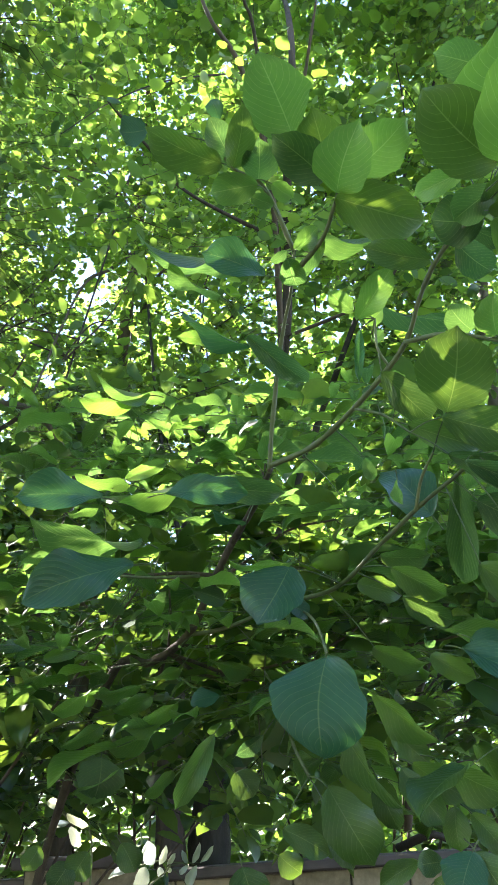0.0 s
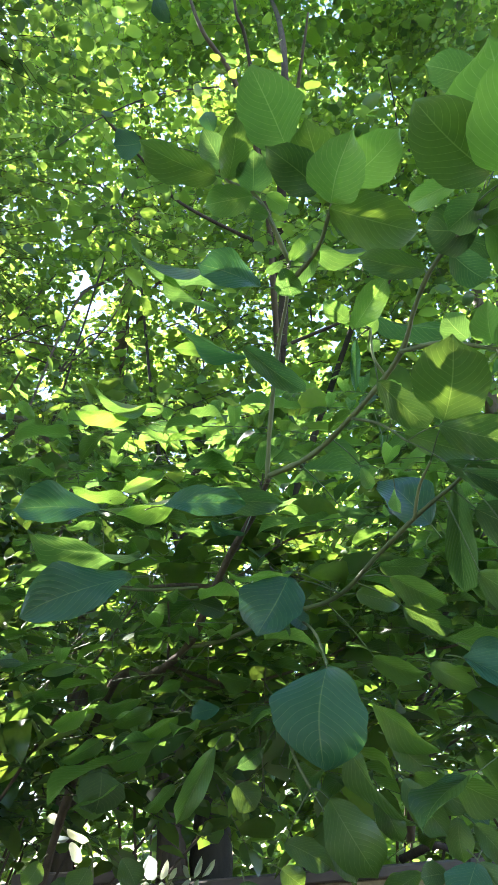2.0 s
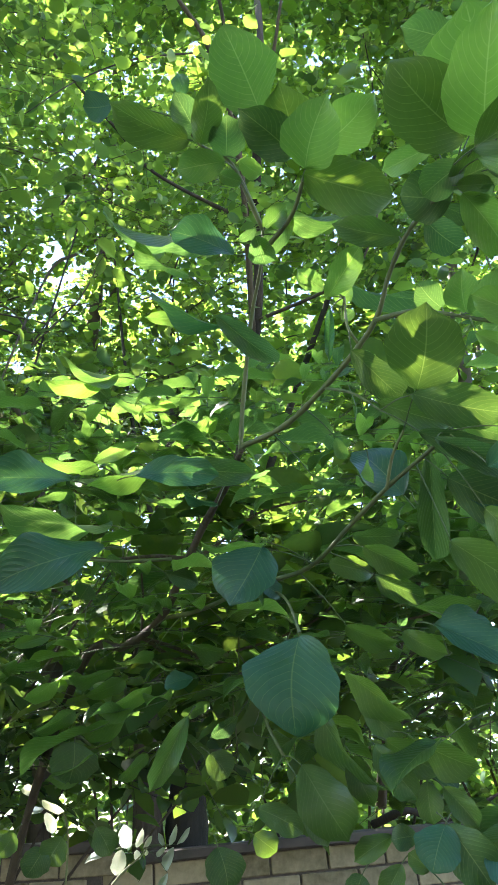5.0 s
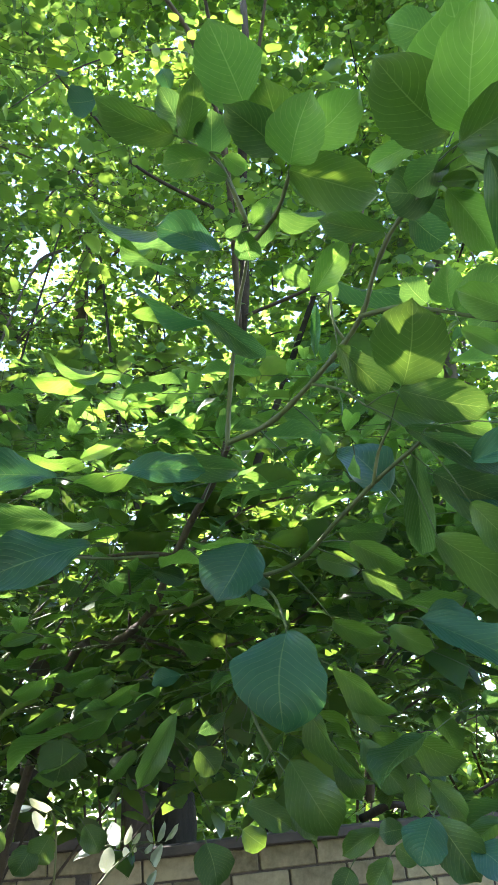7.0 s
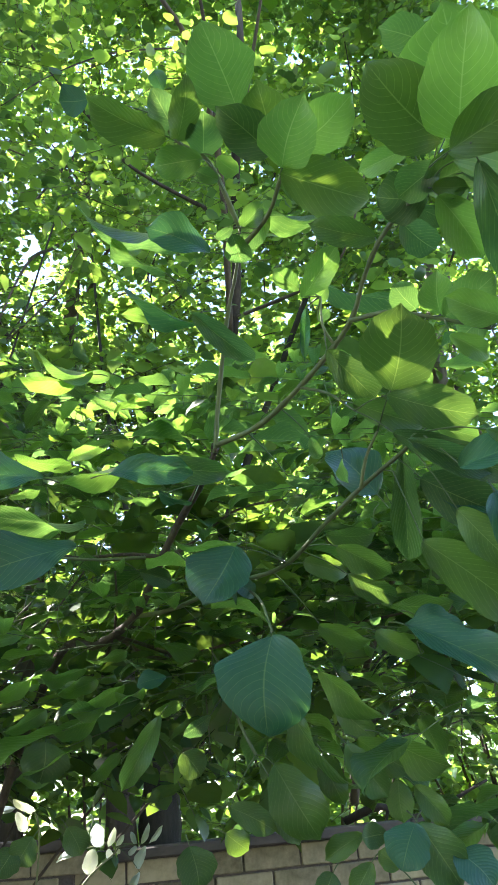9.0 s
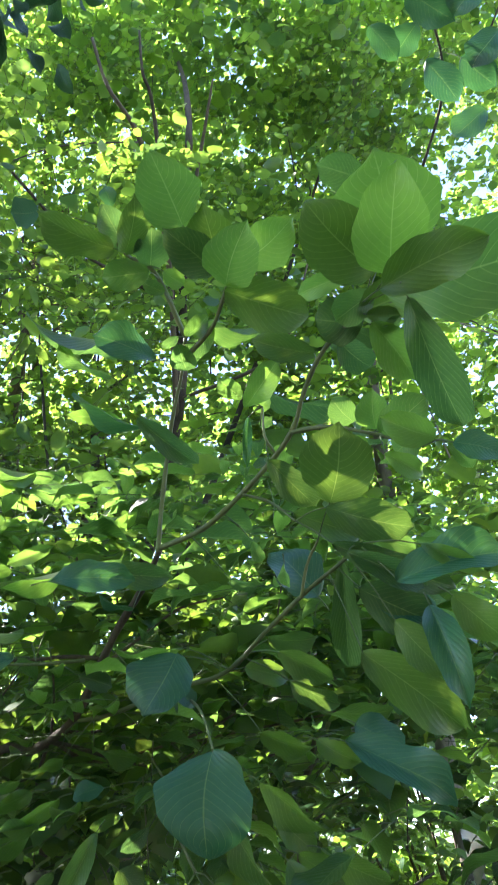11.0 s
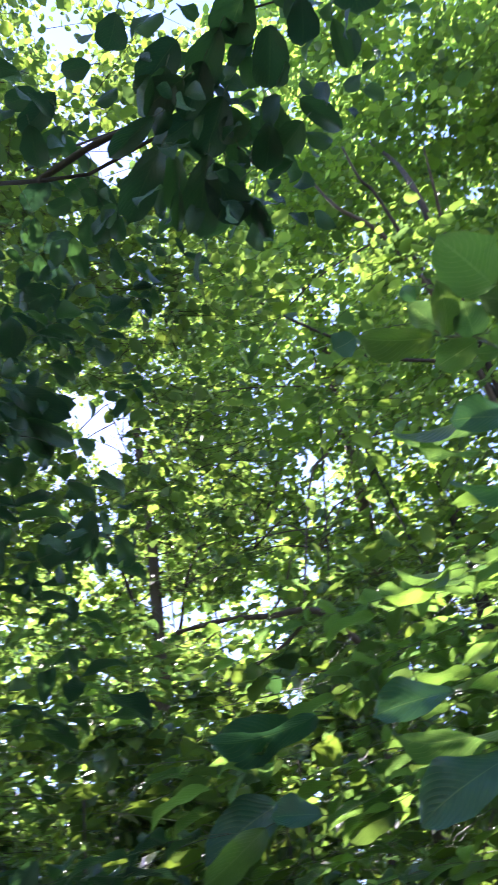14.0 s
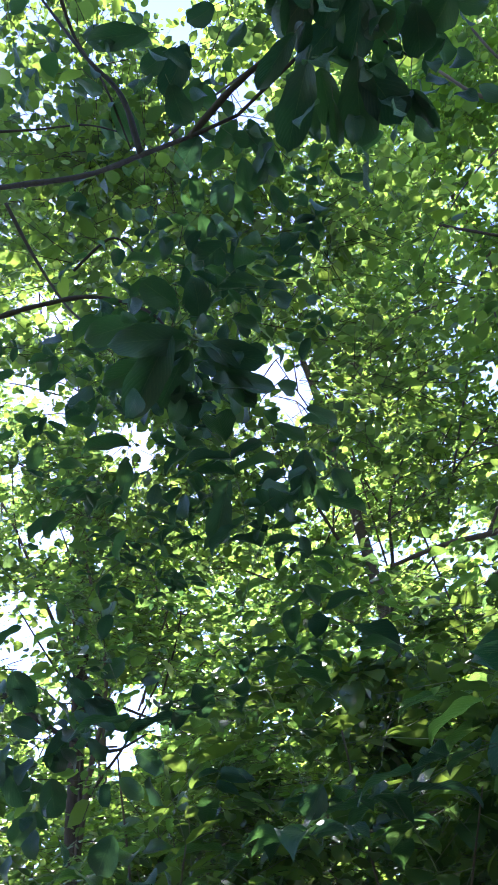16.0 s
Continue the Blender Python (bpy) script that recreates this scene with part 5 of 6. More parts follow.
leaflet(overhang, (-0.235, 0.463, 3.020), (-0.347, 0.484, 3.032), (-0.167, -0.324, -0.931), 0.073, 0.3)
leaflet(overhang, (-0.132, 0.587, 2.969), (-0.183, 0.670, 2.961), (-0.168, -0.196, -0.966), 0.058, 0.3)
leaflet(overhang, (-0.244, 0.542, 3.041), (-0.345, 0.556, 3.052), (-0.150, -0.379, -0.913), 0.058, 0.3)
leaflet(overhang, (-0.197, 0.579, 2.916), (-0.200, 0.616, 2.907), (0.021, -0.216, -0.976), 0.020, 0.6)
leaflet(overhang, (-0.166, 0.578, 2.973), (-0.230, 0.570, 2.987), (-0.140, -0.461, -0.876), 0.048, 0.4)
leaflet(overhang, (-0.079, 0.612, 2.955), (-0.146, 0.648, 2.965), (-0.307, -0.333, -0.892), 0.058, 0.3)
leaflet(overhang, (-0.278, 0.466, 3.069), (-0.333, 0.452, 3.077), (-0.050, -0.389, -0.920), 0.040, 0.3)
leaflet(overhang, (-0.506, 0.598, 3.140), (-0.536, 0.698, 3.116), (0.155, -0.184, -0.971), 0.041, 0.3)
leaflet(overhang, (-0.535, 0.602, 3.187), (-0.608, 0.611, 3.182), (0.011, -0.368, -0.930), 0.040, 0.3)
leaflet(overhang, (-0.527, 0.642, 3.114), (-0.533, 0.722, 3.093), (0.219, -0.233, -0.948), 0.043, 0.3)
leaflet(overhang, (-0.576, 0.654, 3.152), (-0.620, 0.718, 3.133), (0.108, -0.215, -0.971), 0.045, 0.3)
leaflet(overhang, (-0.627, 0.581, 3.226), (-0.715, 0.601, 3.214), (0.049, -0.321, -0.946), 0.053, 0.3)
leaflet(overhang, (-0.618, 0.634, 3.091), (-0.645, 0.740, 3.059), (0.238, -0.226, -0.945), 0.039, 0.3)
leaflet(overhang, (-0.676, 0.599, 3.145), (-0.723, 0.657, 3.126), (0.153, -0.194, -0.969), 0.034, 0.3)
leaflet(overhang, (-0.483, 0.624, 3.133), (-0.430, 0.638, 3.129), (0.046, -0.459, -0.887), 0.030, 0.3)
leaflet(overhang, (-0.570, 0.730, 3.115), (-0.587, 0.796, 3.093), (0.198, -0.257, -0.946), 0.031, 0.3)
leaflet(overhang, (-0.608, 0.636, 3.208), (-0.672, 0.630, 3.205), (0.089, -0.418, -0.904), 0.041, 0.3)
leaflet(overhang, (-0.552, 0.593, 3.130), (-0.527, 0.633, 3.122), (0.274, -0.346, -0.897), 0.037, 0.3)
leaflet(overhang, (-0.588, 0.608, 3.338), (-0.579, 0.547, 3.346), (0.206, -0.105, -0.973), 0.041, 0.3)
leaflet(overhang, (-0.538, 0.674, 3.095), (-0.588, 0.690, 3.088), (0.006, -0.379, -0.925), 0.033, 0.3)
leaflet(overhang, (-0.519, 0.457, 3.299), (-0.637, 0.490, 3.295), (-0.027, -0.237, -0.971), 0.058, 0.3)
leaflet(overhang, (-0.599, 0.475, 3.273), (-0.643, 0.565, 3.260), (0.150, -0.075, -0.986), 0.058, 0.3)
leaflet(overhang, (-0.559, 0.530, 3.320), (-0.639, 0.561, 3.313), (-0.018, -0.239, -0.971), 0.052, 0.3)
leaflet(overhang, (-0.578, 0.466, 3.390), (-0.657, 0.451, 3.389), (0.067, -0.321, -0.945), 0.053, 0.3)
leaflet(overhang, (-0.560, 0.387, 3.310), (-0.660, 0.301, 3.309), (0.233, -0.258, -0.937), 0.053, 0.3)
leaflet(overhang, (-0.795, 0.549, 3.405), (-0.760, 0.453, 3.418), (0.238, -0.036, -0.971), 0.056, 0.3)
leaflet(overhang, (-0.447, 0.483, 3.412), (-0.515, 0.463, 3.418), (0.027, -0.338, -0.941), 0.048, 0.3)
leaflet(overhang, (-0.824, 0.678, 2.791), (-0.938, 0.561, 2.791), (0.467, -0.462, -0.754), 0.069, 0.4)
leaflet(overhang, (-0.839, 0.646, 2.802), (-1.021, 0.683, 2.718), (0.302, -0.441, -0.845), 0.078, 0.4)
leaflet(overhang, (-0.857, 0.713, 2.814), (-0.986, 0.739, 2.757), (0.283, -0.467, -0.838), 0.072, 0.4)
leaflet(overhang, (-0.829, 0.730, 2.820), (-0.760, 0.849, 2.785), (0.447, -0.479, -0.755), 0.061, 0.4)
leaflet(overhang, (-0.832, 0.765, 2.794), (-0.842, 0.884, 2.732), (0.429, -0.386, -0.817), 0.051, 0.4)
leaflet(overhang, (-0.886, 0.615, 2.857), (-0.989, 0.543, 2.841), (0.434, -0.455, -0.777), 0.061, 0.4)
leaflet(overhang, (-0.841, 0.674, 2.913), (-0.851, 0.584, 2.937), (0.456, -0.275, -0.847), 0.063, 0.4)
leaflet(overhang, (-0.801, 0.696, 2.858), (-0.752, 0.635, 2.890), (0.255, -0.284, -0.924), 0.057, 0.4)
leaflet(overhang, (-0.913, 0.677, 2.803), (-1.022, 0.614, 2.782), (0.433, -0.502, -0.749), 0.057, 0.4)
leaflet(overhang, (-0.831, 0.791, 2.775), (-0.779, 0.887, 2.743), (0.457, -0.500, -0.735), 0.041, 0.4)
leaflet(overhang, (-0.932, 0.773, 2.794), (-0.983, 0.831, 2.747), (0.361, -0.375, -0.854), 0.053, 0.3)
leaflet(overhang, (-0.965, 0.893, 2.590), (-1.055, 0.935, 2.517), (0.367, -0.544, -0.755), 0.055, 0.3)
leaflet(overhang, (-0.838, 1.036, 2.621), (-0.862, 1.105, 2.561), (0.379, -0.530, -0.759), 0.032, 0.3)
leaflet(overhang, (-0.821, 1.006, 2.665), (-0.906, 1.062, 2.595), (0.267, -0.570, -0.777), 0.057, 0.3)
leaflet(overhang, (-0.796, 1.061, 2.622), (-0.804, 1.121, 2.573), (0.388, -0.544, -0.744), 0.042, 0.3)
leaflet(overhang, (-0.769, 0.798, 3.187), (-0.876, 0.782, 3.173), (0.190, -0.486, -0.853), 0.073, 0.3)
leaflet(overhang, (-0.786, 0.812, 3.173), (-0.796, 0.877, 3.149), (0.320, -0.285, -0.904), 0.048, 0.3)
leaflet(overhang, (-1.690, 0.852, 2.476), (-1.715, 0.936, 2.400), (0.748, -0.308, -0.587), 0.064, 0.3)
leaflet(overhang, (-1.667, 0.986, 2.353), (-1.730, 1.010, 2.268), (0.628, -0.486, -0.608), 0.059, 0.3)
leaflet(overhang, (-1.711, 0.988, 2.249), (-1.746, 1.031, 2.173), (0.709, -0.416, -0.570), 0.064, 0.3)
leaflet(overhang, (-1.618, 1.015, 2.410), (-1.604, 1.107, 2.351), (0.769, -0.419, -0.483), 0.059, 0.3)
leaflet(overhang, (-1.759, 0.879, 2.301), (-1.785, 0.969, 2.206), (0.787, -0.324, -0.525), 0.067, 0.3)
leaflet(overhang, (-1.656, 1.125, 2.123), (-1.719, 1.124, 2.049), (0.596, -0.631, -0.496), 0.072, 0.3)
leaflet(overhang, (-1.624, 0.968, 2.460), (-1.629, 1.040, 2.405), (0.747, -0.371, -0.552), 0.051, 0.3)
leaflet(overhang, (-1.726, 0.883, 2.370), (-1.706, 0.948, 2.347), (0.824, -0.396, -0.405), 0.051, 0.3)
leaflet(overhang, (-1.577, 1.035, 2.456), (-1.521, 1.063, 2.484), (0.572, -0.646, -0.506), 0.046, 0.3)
leaflet(overhang, (-1.747, 0.970, 2.183), (-1.806, 0.953, 2.125), (0.639, -0.599, -0.482), 0.056, 0.3)
leaflet(overhang, (-1.652, 1.198, 2.326), (-1.633, 1.273, 2.274), (0.763, -0.482, -0.430), 0.054, 0.3)
leaflet(overhang, (-1.059, 1.159, 2.056), (-1.113, 1.157, 2.010), (0.396, -0.801, -0.449), 0.051, 0.3)
leaflet(overhang, (0.112, 0.427, 3.054), (0.083, 0.545, 3.053), (-0.162, -0.045, -0.986), 0.087, 0.3)
leaflet(overhang, (-0.070, 0.402, 3.067), (-0.154, 0.467, 3.069), (-0.150, -0.176, -0.973), 0.085, 0.3)
leaflet(overhang, (-0.061, 0.471, 3.043), (-0.113, 0.569, 3.037), (-0.102, -0.121, -0.987), 0.067, 0.3)
leaflet(overhang, (-0.141, 0.433, 3.052), (-0.229, 0.499, 3.047), (-0.096, -0.206, -0.974), 0.067, 0.3)
leaflet(overhang, (-0.220, 0.429, 3.098), (-0.326, 0.470, 3.089), (-0.022, -0.264, -0.964), 0.069, 0.3)
leaflet(overhang, (-0.253, 0.436, 3.037), (-0.328, 0.506, 3.027), (-0.021, -0.172, -0.985), 0.058, 0.3)
leaflet(overhang, (-0.191, 0.462, 3.037), (-0.274, 0.532, 3.027), (-0.060, -0.211, -0.976), 0.067, 0.3)
leaflet(overhang, (-0.121, 0.559, 3.003), (-0.130, 0.665, 2.985), (0.051, -0.166, -0.985), 0.058, 0.3)
leaflet(overhang, (0.006, 0.458, 3.049), (-0.026, 0.536, 3.047), (-0.133, -0.081, -0.988), 0.058, 0.3)
leaflet(overhang, (-0.067, 0.590, 2.992), (-0.020, 0.676, 2.973), (0.124, -0.278, -0.953), 0.044, 0.3)
leaflet(overhang, (-0.258, 0.581, 2.930), (-0.269, 0.707, 2.900), (0.148, -0.215, -0.965), 0.075, 0.4)
leaflet(overhang, (-0.220, 0.673, 2.910), (-0.228, 0.754, 2.886), (0.118, -0.269, -0.956), 0.032, 0.3)
leaflet(overhang, (-0.038, 0.443, 3.107), (0.015, 0.496, 3.102), (0.121, -0.223, -0.967), 0.049, 0.3)
leaflet(overhang, (0.040, 0.511, 3.027), (0.032, 0.600, 3.018), (-0.065, -0.108, -0.992), 0.035, 0.3)
leaflet(overhang, (-0.190, 0.541, 3.005), (-0.185, 0.629, 2.991), (0.133, -0.154, -0.979), 0.048, 0.3)
leaflet(overhang, (-0.299, 0.355, 3.161), (-0.354, 0.401, 3.158), (-0.032, -0.093, -0.995), 0.061, 0.3)
leaflet(overhang, (0.052, 0.455, 3.102), (0.016, 0.476, 3.105), (-0.234, -0.233, -0.944), 0.040, 0.3)
leaflet(overhang, (-0.133, 0.506, 3.079), (-0.120, 0.571, 3.074), (0.128, -0.113, -0.985), 0.050, 0.3)
# the last five small clumps are added to keep the SHADED leaves from the sun
crown(overhang, [((-1.5, 1.5, 4.0), (0.9, 0.7, 0.7), 0.5), ((-2.2, 1.6, 3.0), (0.7, 0.7, 0.9), 0.3), ((-1.1, 1.0, 4.3), (0.5, 0.5, 0.45), 0.2), ((-1.25, 1.15, 6.2), (0.75, 0.5, 0.45), 0.14), ((-2.2, 1.4, 5.0), (1.0, 0.9, 0.8), 0.4), ((-1.4, 0.9, 5.2), (0.9, 0.7, 0.6), 0.35), ((-0.97, 1.54, 4.06), (0.26, 0.26, 0.2), 0.028), ((-0.92, 1.53, 4.07), (0.26, 0.26, 0.2), 0.028), ((-1.05, 1.78, 3.40), (0.24, 0.24, 0.18), 0.022), ((-1.10, 1.82, 3.54), (0.24, 0.24, 0.18), 0.022), ((-1.00, 1.90, 3.29), (0.24, 0.24, 0.18), 0.022)], 1500, 0.046, 70, SHADED_JOINED, per=7, spread=0.3, eye=(-0.11, -0.07, 1.62))


# ---- more leaves of the same two trees, further in ----
def in_light(p, spots=LIT, margin=0.04):
    """Whether something at p would take the sun from a leaf that stands in it."""
    for q, r in spots:
        off = p - Vector(q)
        if off.dot(SUN) > 0.05 and (off - SUN * off.dot(SUN)).length < r + margin:
            return True
    return False


def thin_in_view(p):
    """Whether p lies in a low window of the camera's view where leaves are thinned to show the shrubs behind the wall.
    """
    level = math.hypot(p.x, p.y)
    return -19 < math.degrees(math.atan2(-p.x, p.y)) < -9 and 2.2 < math.degrees(math.atan2(p.z - 1.6, level)) < 9.8


def compound(thing, start, way, length, pairs, leaf, seed):
    """A leaf of several leaflets along one stalk."""
    rng = random.Random(seed)
    p, d = Vector(start), Vector(way).normalized()
    side = d.cross(Vector((0, 0, 1))).normalized()
    end = p + d * length - Vector((0, 0, 0.12 * length))
    line = [p, p.lerp(end, 0.5) + Vector((0, 0, 0.04 * length)), end]
    near = min(LINES[thing.name], key=lambda q: (q - p).length)
    if (near - p).length > 0.3:
        near = p - d * 0.09 - Vector((0, 0, 0.03))
    part("rachis", tube_mesh([near, near.lerp(p, 0.6) + Vector((0, 0, 0.01))] + line, 0.0009, 0.0006, 5, 4), STALK, thing)
    LINES[thing.name] += [p.lerp(end, k / 6) for k in range(7)]
    for k in range(pairs):
        at = p.lerp(end, 0.35 + 0.6 * k / pairs) + Vector((0, 0, 0.02 * length))
        for sgn in (-1, 1):
            v = (side * sgn + d * rng.uniform(0.2, 0.7) + Vector((0, 0, rng.uniform(-0.35, 0.1)))).normalized()
            big = leaf * rng.uniform(0.75, 1.1)
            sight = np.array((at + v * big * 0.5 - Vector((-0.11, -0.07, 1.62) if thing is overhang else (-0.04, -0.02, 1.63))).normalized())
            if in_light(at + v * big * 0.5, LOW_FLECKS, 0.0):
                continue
            if any(sight @ g > c for g, c in GAPS) or (thin_in_view(at + v * big * 0.5) and rng.random() < 0.75):
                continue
            nrm = Vector((rng.gauss(0, 0.14), rng.gauss(-0.03, 0.14), 1))
            if rng.random() < 0.1:
                nrm = Vector((rng.gauss(-0.5, 0.35), rng.gauss(-0.6, 0.35), 0.65))
            leaflet(thing, at, at + v * big, nrm, big * rng.uniform(0.30, 0.48), rng.choice((0.3, 0.5, 0.8)), False, SHADED_BIG_LEAF if thing is not overhang and rng.random() < 0.25 else None)
    v = (d + Vector((0, 0, -0.3))).normalized()
    leaflet(thing, end, end + v * leaf * 1.2, (0.1, 0, 1), leaf * 0.62, 0.5, False)


rng = random.Random(5)
thicket = [(sapling, 0.0, 1.7)]
for x, y in ((-0.1, 2.4), (0.35, 1.75), (0.75, 2.1)):
    stem(sapling, "branch", [(-0.17, 1.47, 1.93), (-0.2 + 0.4 * x, 0.4 * y + 0.95, 1.92), (x - 0.1, y, 2.05), (x, y - 0.1, 2.35)], 0.004, 0.002, BARK)
    stem(sapling, "branch", [(-0.12 + 0.6 * x, 0.6 * y + 0.7, 1.96), (x + 0.2, y - 0.2, 2.0), (x + 0.4, y - 0.3, 2.15)], 0.003, 0.002, BARK)
    thicket.append((sapling, x, y))
for x, y in ((-0.75, 1.9), (-1.5, 2.0), (-2.1, 1.6), (-1.1, 2.6)):
    t = root("walnut_sapling", (x, y, 0), "young walnut shoot with large leaves before the wall", "tree", "walnut shoots")
    stem(t, "trunk", [(x, y, 0), (x + 0.05, y - 0.05, 1.0), (x - 0.05, y, 1.9), (x, y - 0.1, 2.5)], 0.008, 0.003, BARK)
    stem(t, "branch", [(x - 0.02, y - 0.02, 1.3), (x - 0.3, y - 0.25, 1.7), (x - 0.5, y - 0.35, 1.95)], 0.0045, 0.002, BARK)
    stem(t, "branch", [(x, y, 1.5), (x + 0.3, y - 0.2, 1.85), (x + 0.5, y - 0.3, 2.1)], 0.0045, 0.002, BARK)
    thicket.append((t, x, y))
for k in range(440):
    t, x, y = thicket[k % 8]
    at = Vector((x + rng.uniform(-0.65, 0.65), y + rng.uniform(-0.5, 0.3), 0))
    far = math.hypot(at.x, at.y)
    if far < 1.2:
        at.y += 0.4
        far = math.hypot(at.x, at.y)
    steep = rng.choice((rng.uniform(0.0, 0.3), rng.uniform(0.08, 0.40), rng.uniform(0.3, 0.62)))
    if at.x < -0.9 and steep < 0.4:
        steep *= 1.5
    at.z = 1.6 + far * steep
    turn = rng.uniform(0, 2 * math.pi)
    if -0.8 < at.x < -0.02 and at.z < 1.78:
        continue
    if in_light(at):
        continue
    if any(((at - Vector(q)) - SUN * (at - Vector(q)).dot(SUN)).length < 0.36 and at.z > q[2] for q, _ in FLECKS[-5 - len(LIT) :-2 - len(LIT)]):
        continue
    compound(t, at, (math.cos(turn), math.sin(turn) * 0.6 - 0.3, rng.uniform(-0.2, 0.15)), rng.uniform(0.16, 0.28), rng.choice((2, 3, 3)), rng.choice((0.065, 0.08, 0.10, 0.12)) * (0.7 if steep > 0.42 else 1.0), k)
# flat sprays of smaller leaves, one above the other
for t, x, y in thicket:
    crown(t, [((x + 0.1, y - 0.1, 2.0), (0.6, 0.4, 0.22), 0.5), ((x - 0.1, y, 2.35), (0.55, 0.4, 0.3), 0.5)], 70, 0.078, int(50 + 10 * x + 3 * y), MID_LEAF, per=8, spread=0.26, tilt=0.2, wood=YOUNG_BARK, singles=30)
for k in range(150):
    far = rng.uniform(1.25, 2.0)
    side = rng.uniform(-0.42, 0.38)
    steep = rng.choice((0.20, 0.27, 0.34, 0.41, 0.48, 0.55)) + rng.gauss(0, 0.015)
    at = Vector((far * side, far * 0.95, 1.6 + far * steep))
    turn = rng.choice((0.0, math.pi)) + rng.gauss(0, 0.45)
    if in_light(at):
        continue
    compound(sapling, at, (math.cos(turn), math.sin(turn) * 0.5 - 0.2, rng.uniform(-0.06, 0.06)), rng.uniform(0.16, 0.26), rng.choice((2, 3)), rng.choice((0.065, 0.08, 0.10)), 700 + k)
for k in range(22):
    s = rng.uniform(0, 1)
    at = (-0.6 - 1.0 * s + rng.uniform(-0.3, 0.3), 1.0 + 0.5 * rng.uniform(0, 1), 1.9 + rng.uniform(-0.1, 1.0))
    if (Vector(at) - Vector((0, 0, 1.6))).length < 1.15 or math.atan2(-at[0], at[1]) < 0.5:
        continue
    turn = rng.uniform(0, 2 * math.pi)
    compound(overhang, at, (math.cos(turn), math.sin(turn), 0.0), rng.uniform(0.16, 0.26), 2, rng.uniform(0.09, 0.12), 100 + k)

for k in range(90):
    c = rng.choice(((-0.85, 0.75, 3.0), (-1.1, 0.9, 2.75), (-1.25, 0.85, 3.25), (-1.5, 1.1, 2.9), (-0.8, 0.9, 3.3)))
    at = Vector([q + rng.gauss(0, 0.16) for q in c])
    if math.atan2(-at.x, at.y) < 0.5:
        continue
    turn = rng.uniform(0, 2 * math.pi)
    compound(overhang, at, (math.cos(turn), math.sin(turn), rng.uniform(-0.5, 0.1)), rng.uniform(0.08, 0.14), rng.choice((1, 2)), rng.uniform(0.045, 0.075), 300 + k)

def hanging_spray(thing, centre, reach, count, size, seed):
    """A cluster of leaves that hang at all angles round the end of a twig."""
    rng = random.Random(seed)
    c = Vector(centre)
    for _ in range(count):
        off = Vector([rng.gauss(0, reach) for _ in range(3)])
        way = (off.normalized() * 0.6 + Vector((rng.gauss(0, 0.4), rng.gauss(0, 0.4), rng.gauss(-0.55, 0.3)))).normalized()
        big = size * rng.uniform(0.6, 1.15)
        nrm = Vector((rng.gauss(0, 0.6), rng.gauss(-0.3, 0.6), rng.gauss(0.6, 0.5)))
        leaflet(thing, c + off, c + off + way * big, nrm, big * rng.uniform(0.45, 0.68), rng.choice((0.3, 0.5, 0.8)), False)


CLUSTERS = [(-0.35, 0.56, 2.97), (-0.26, 0.60, 2.96), (-0.19, 0.65, 2.99), (-0.55, 0.65, 3.16), (-0.61, 0.48, 3.32), (-0.90, 0.69, 2.80), (-0.85, 0.81, 2.82), (-0.95, 0.63, 2.87), (-0.77, 0.80, 3.19)]
CLUSTERS += [(-1.70, 0.93, 2.37), (-1.60, 1.05, 2.38), (-1.74, 0.97, 2.21), (-0.84, 1.05, 2.60), (-1.06, 0.89, 2.67), (-0.85, 0.35, 3.66), (-1.00, 0.55, 3.55), (-0.78, 0.25, 3.49), (-1.07, 0.70, 3.46)]
CLUSTERS += [(-1.00, 0.70, 2.99), (-0.93, 0.73, 3.02), (-1.08, 0.72, 2.93), (-0.97, 0.80, 2.95), (-0.97, 0.98, 2.97), (-1.72, 0.87, 2.36), (-1.68, 1.00, 2.25)]
CLUSTERS += [(-0.26, 0.50, 3.07), (-0.15, 0.49, 3.08), (-0.06, 0.49, 3.14), (0.04, 0.49, 3.14), (0.12, 0.49, 3.09), (-0.12, 0.61, 3.04), (-0.26, 0.64, 2.95)]
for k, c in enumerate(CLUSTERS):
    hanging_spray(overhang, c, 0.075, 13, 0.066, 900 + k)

# ---- low shrub before the wall, in a patch of sun ----
low = root("rowan_seedling", (-0.42, 2.2, 0), "thin seedling with feathered leaves whitened as if in full sun", "shrub")
stem(low, "stem", [(-0.42, 2.2, 0), (-0.40, 2.1, 0.8), (-0.33, 1.98, 1.40), (-0.215, 2.058, 1.562), (-0.295, 2.061, 1.564)], 0.004, 0.0015, YOUNG_BARK, 6)
stem(low, "stem", [(-0.42, 2.2, 0.2), (-0.45, 2.1, 0.9), (-0.403, 2.064, 1.570), (-0.453, 2.023, 1.658), (-0.491, 2.006, 1.696)], 0.004, 0.0015, YOUNG_BARK, 6)
leaflet(low, (-0.260, 2.059, 1.564), (-0.267, 2.034, 1.615), (0.367, -0.853, -0.370), 0.035, 0.3, True, SUN_WHITENED_LEAF)
leaflet(low, (-0.239, 2.058, 1.565), (-0.223, 2.038, 1.603), (0.111, -0.861, -0.496), 0.017, 0.3, True, SUN_WHITENED_LEAF)
leaflet(low, (-0.221, 2.057, 1.564), (-0.201, 2.044, 1.587), (-0.053, -0.894, -0.445), 0.012, 0.3, True, SUN_WHITENED_LEAF)
leaflet(low, (-0.274, 2.062, 1.561), (-0.289, 2.067, 1.508), (-0.072, -0.995, -0.075), 0.035, 0.3, True, SUN_WHITENED_LEAF)
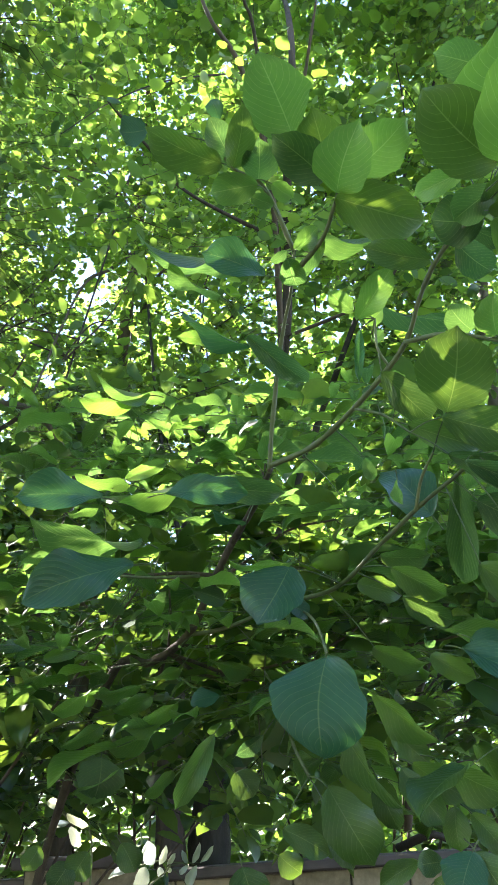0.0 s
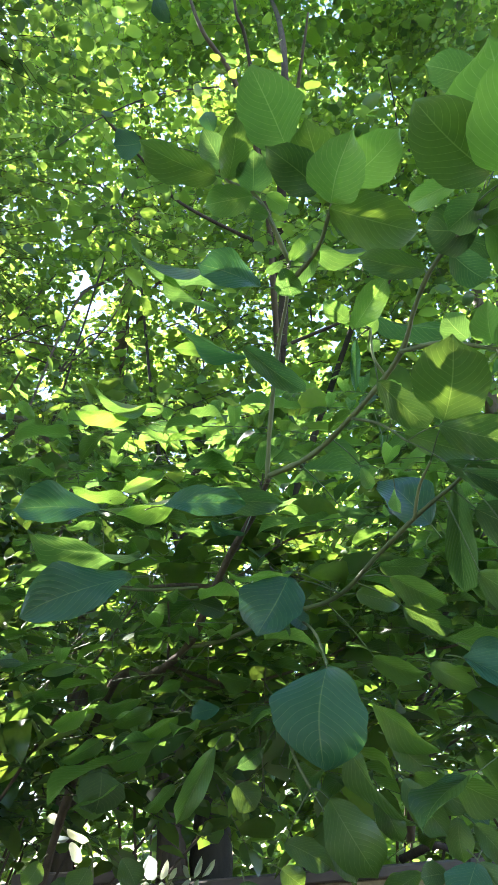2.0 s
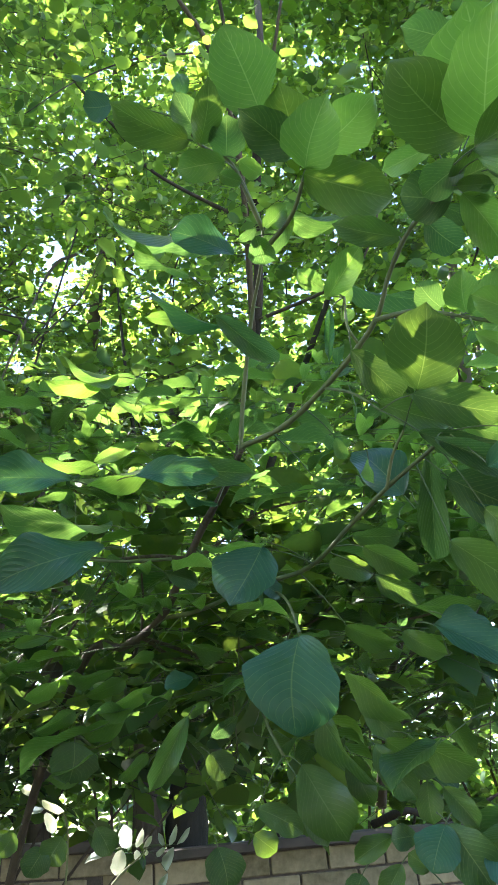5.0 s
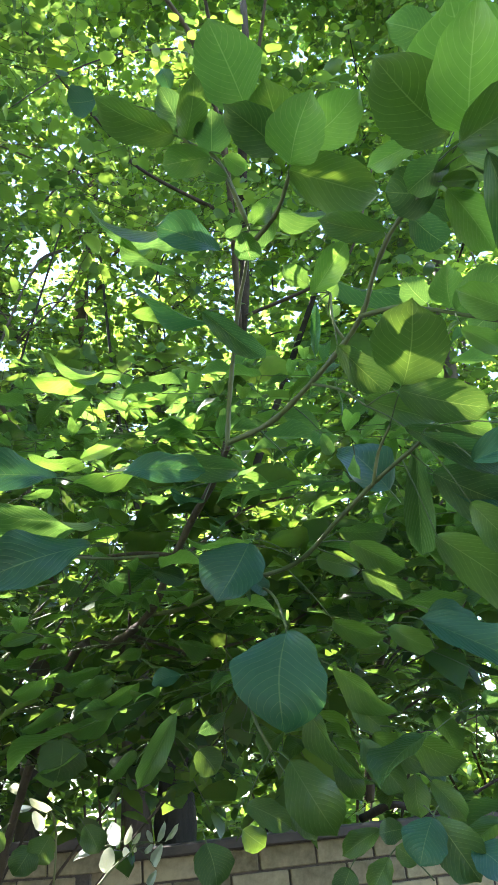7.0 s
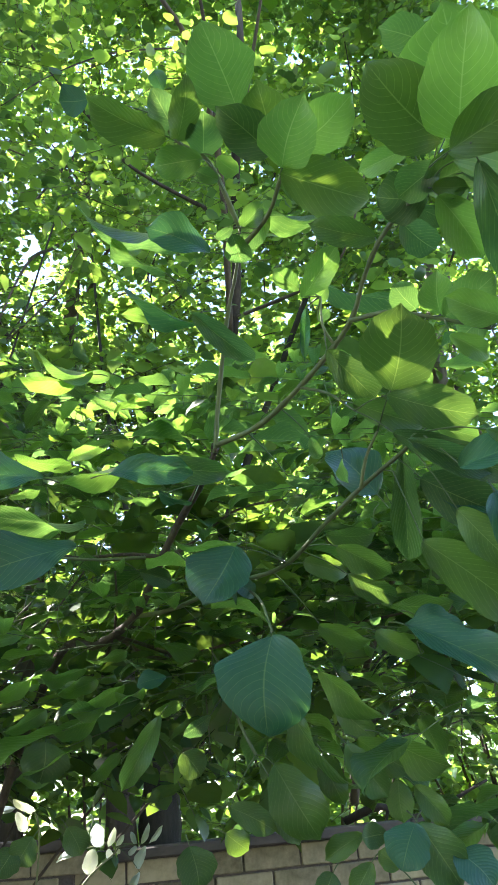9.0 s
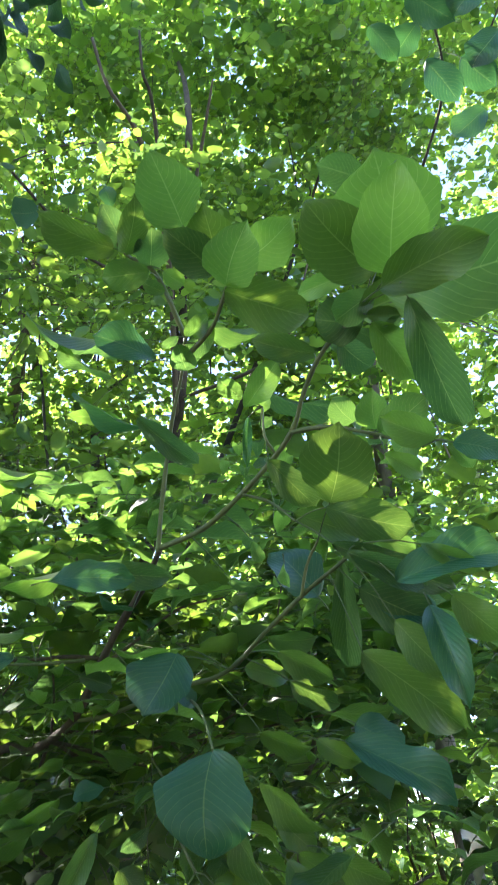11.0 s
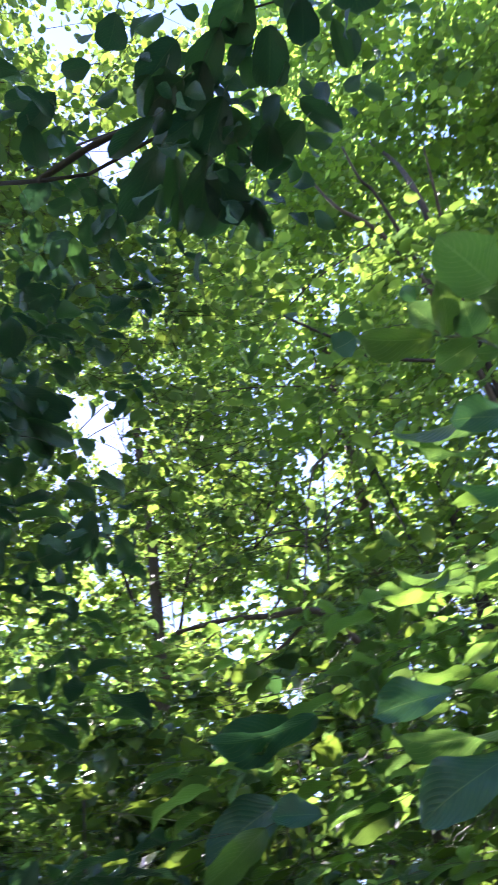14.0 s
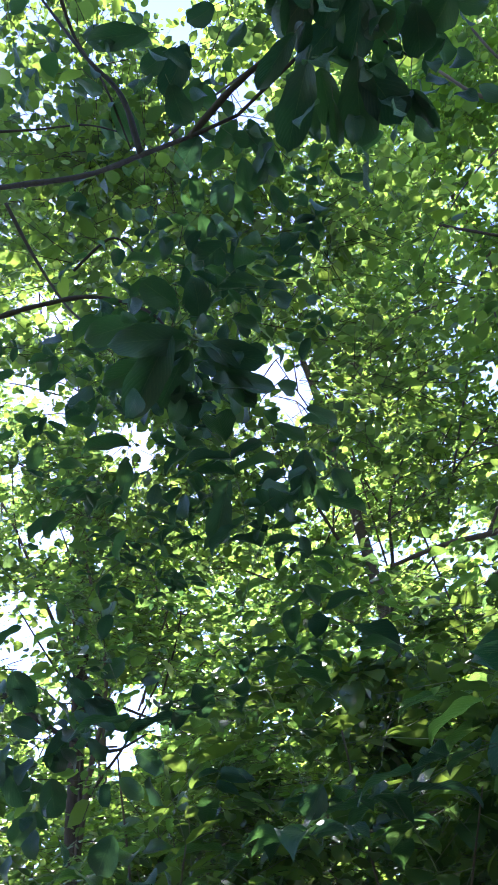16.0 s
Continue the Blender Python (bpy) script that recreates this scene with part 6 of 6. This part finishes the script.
leaflet(low, (-0.298, 2.063, 1.561), (-0.367, 2.078, 1.539), (-0.302, -0.899, 0.317), 0.018, 0.3, True, SUN_WHITENED_LEAF)
leaflet(low, (-0.239, 2.060, 1.560), (-0.235, 2.071, 1.538), (0.042, -0.901, -0.432), 0.017, 0.3, True, SUN_WHITENED_LEAF)
leaflet(low, (-0.220, 2.059, 1.560), (-0.214, 2.065, 1.547), (0.108, -0.916, -0.387), 0.011, 0.3, True, SUN_WHITENED_LEAF)
leaflet(low, (-0.174, 2.053, 1.566), (-0.185, 2.040, 1.593), (0.392, -0.881, -0.265), 0.013, 0.3, True, SUN_WHITENED_LEAF)
leaflet(low, (-0.160, 2.052, 1.566), (-0.142, 2.031, 1.607), (0.058, -0.873, -0.484), 0.015, 0.3, True, SUN_WHITENED_LEAF)
leaflet(low, (-0.142, 2.051, 1.566), (-0.110, 2.032, 1.600), (-0.018, -0.882, -0.471), 0.012, 0.3, True, SUN_WHITENED_LEAF)
leaflet(low, (-0.171, 2.055, 1.562), (-0.193, 2.066, 1.543), (-0.344, -0.928, -0.144), 0.013, 0.3, True, SUN_WHITENED_LEAF)
leaflet(low, (-0.150, 2.054, 1.562), (-0.177, 2.080, 1.513), (-0.296, -0.901, -0.318), 0.024, 0.3, True, SUN_WHITENED_LEAF)
leaflet(low, (-0.470, 2.007, 1.692), (-0.510, 2.003, 1.704), (0.142, -0.976, 0.163), 0.024, 0.3, True, SUN_WHITENED_LEAF)
leaflet(low, (-0.462, 2.014, 1.677), (-0.410, 2.026, 1.648), (-0.015, -0.919, -0.394), 0.020, 0.3, True, SUN_WHITENED_LEAF)
leaflet(low, (-0.453, 2.027, 1.650), (-0.434, 2.048, 1.606), (0.186, -0.916, -0.355), 0.026, 0.3, True, SUN_WHITENED_LEAF)
leaflet(low, (-0.455, 2.023, 1.658), (-0.507, 2.032, 1.646), (-0.233, -0.892, 0.387), 0.017, 0.3, True, SUN_WHITENED_LEAF)
leaflet(low, (-0.166, 2.082, 1.507), (-0.189, 2.101, 1.473), (-0.328, -0.906, -0.268), 0.018, 0.3, True, SUN_WHITENED_LEAF)

# ---- bricks ----
for row in range(5):
    for k in range(-6, 8):
        x = 0.26 * k + (0.13 if row % 2 else 0.0) + 0.13
        if x < -0.66 or x > 1.9:
            continue
        wob = random.Random(row * 50 + k)
        part("brick", brick_mesh, BRICK, wall, at=WALL @ pose(x, wob.uniform(-0.003, 0.003), -0.048 - 0.0985 * row, 0, wob.uniform(-0.4, 0.4), wob.uniform(-0.5, 0.5)))
for row in range(5):
    for k in range(2):
        part("brick", brick_mesh, BRICK, pier, at=PIER @ pose(-0.11 + 0.255 * k - (0.13 if row % 2 else 0), -0.001 * k, 1.478 - 0.0985 * row) @ Matrix.Diagonal((0.99, 1, 1, 1)))
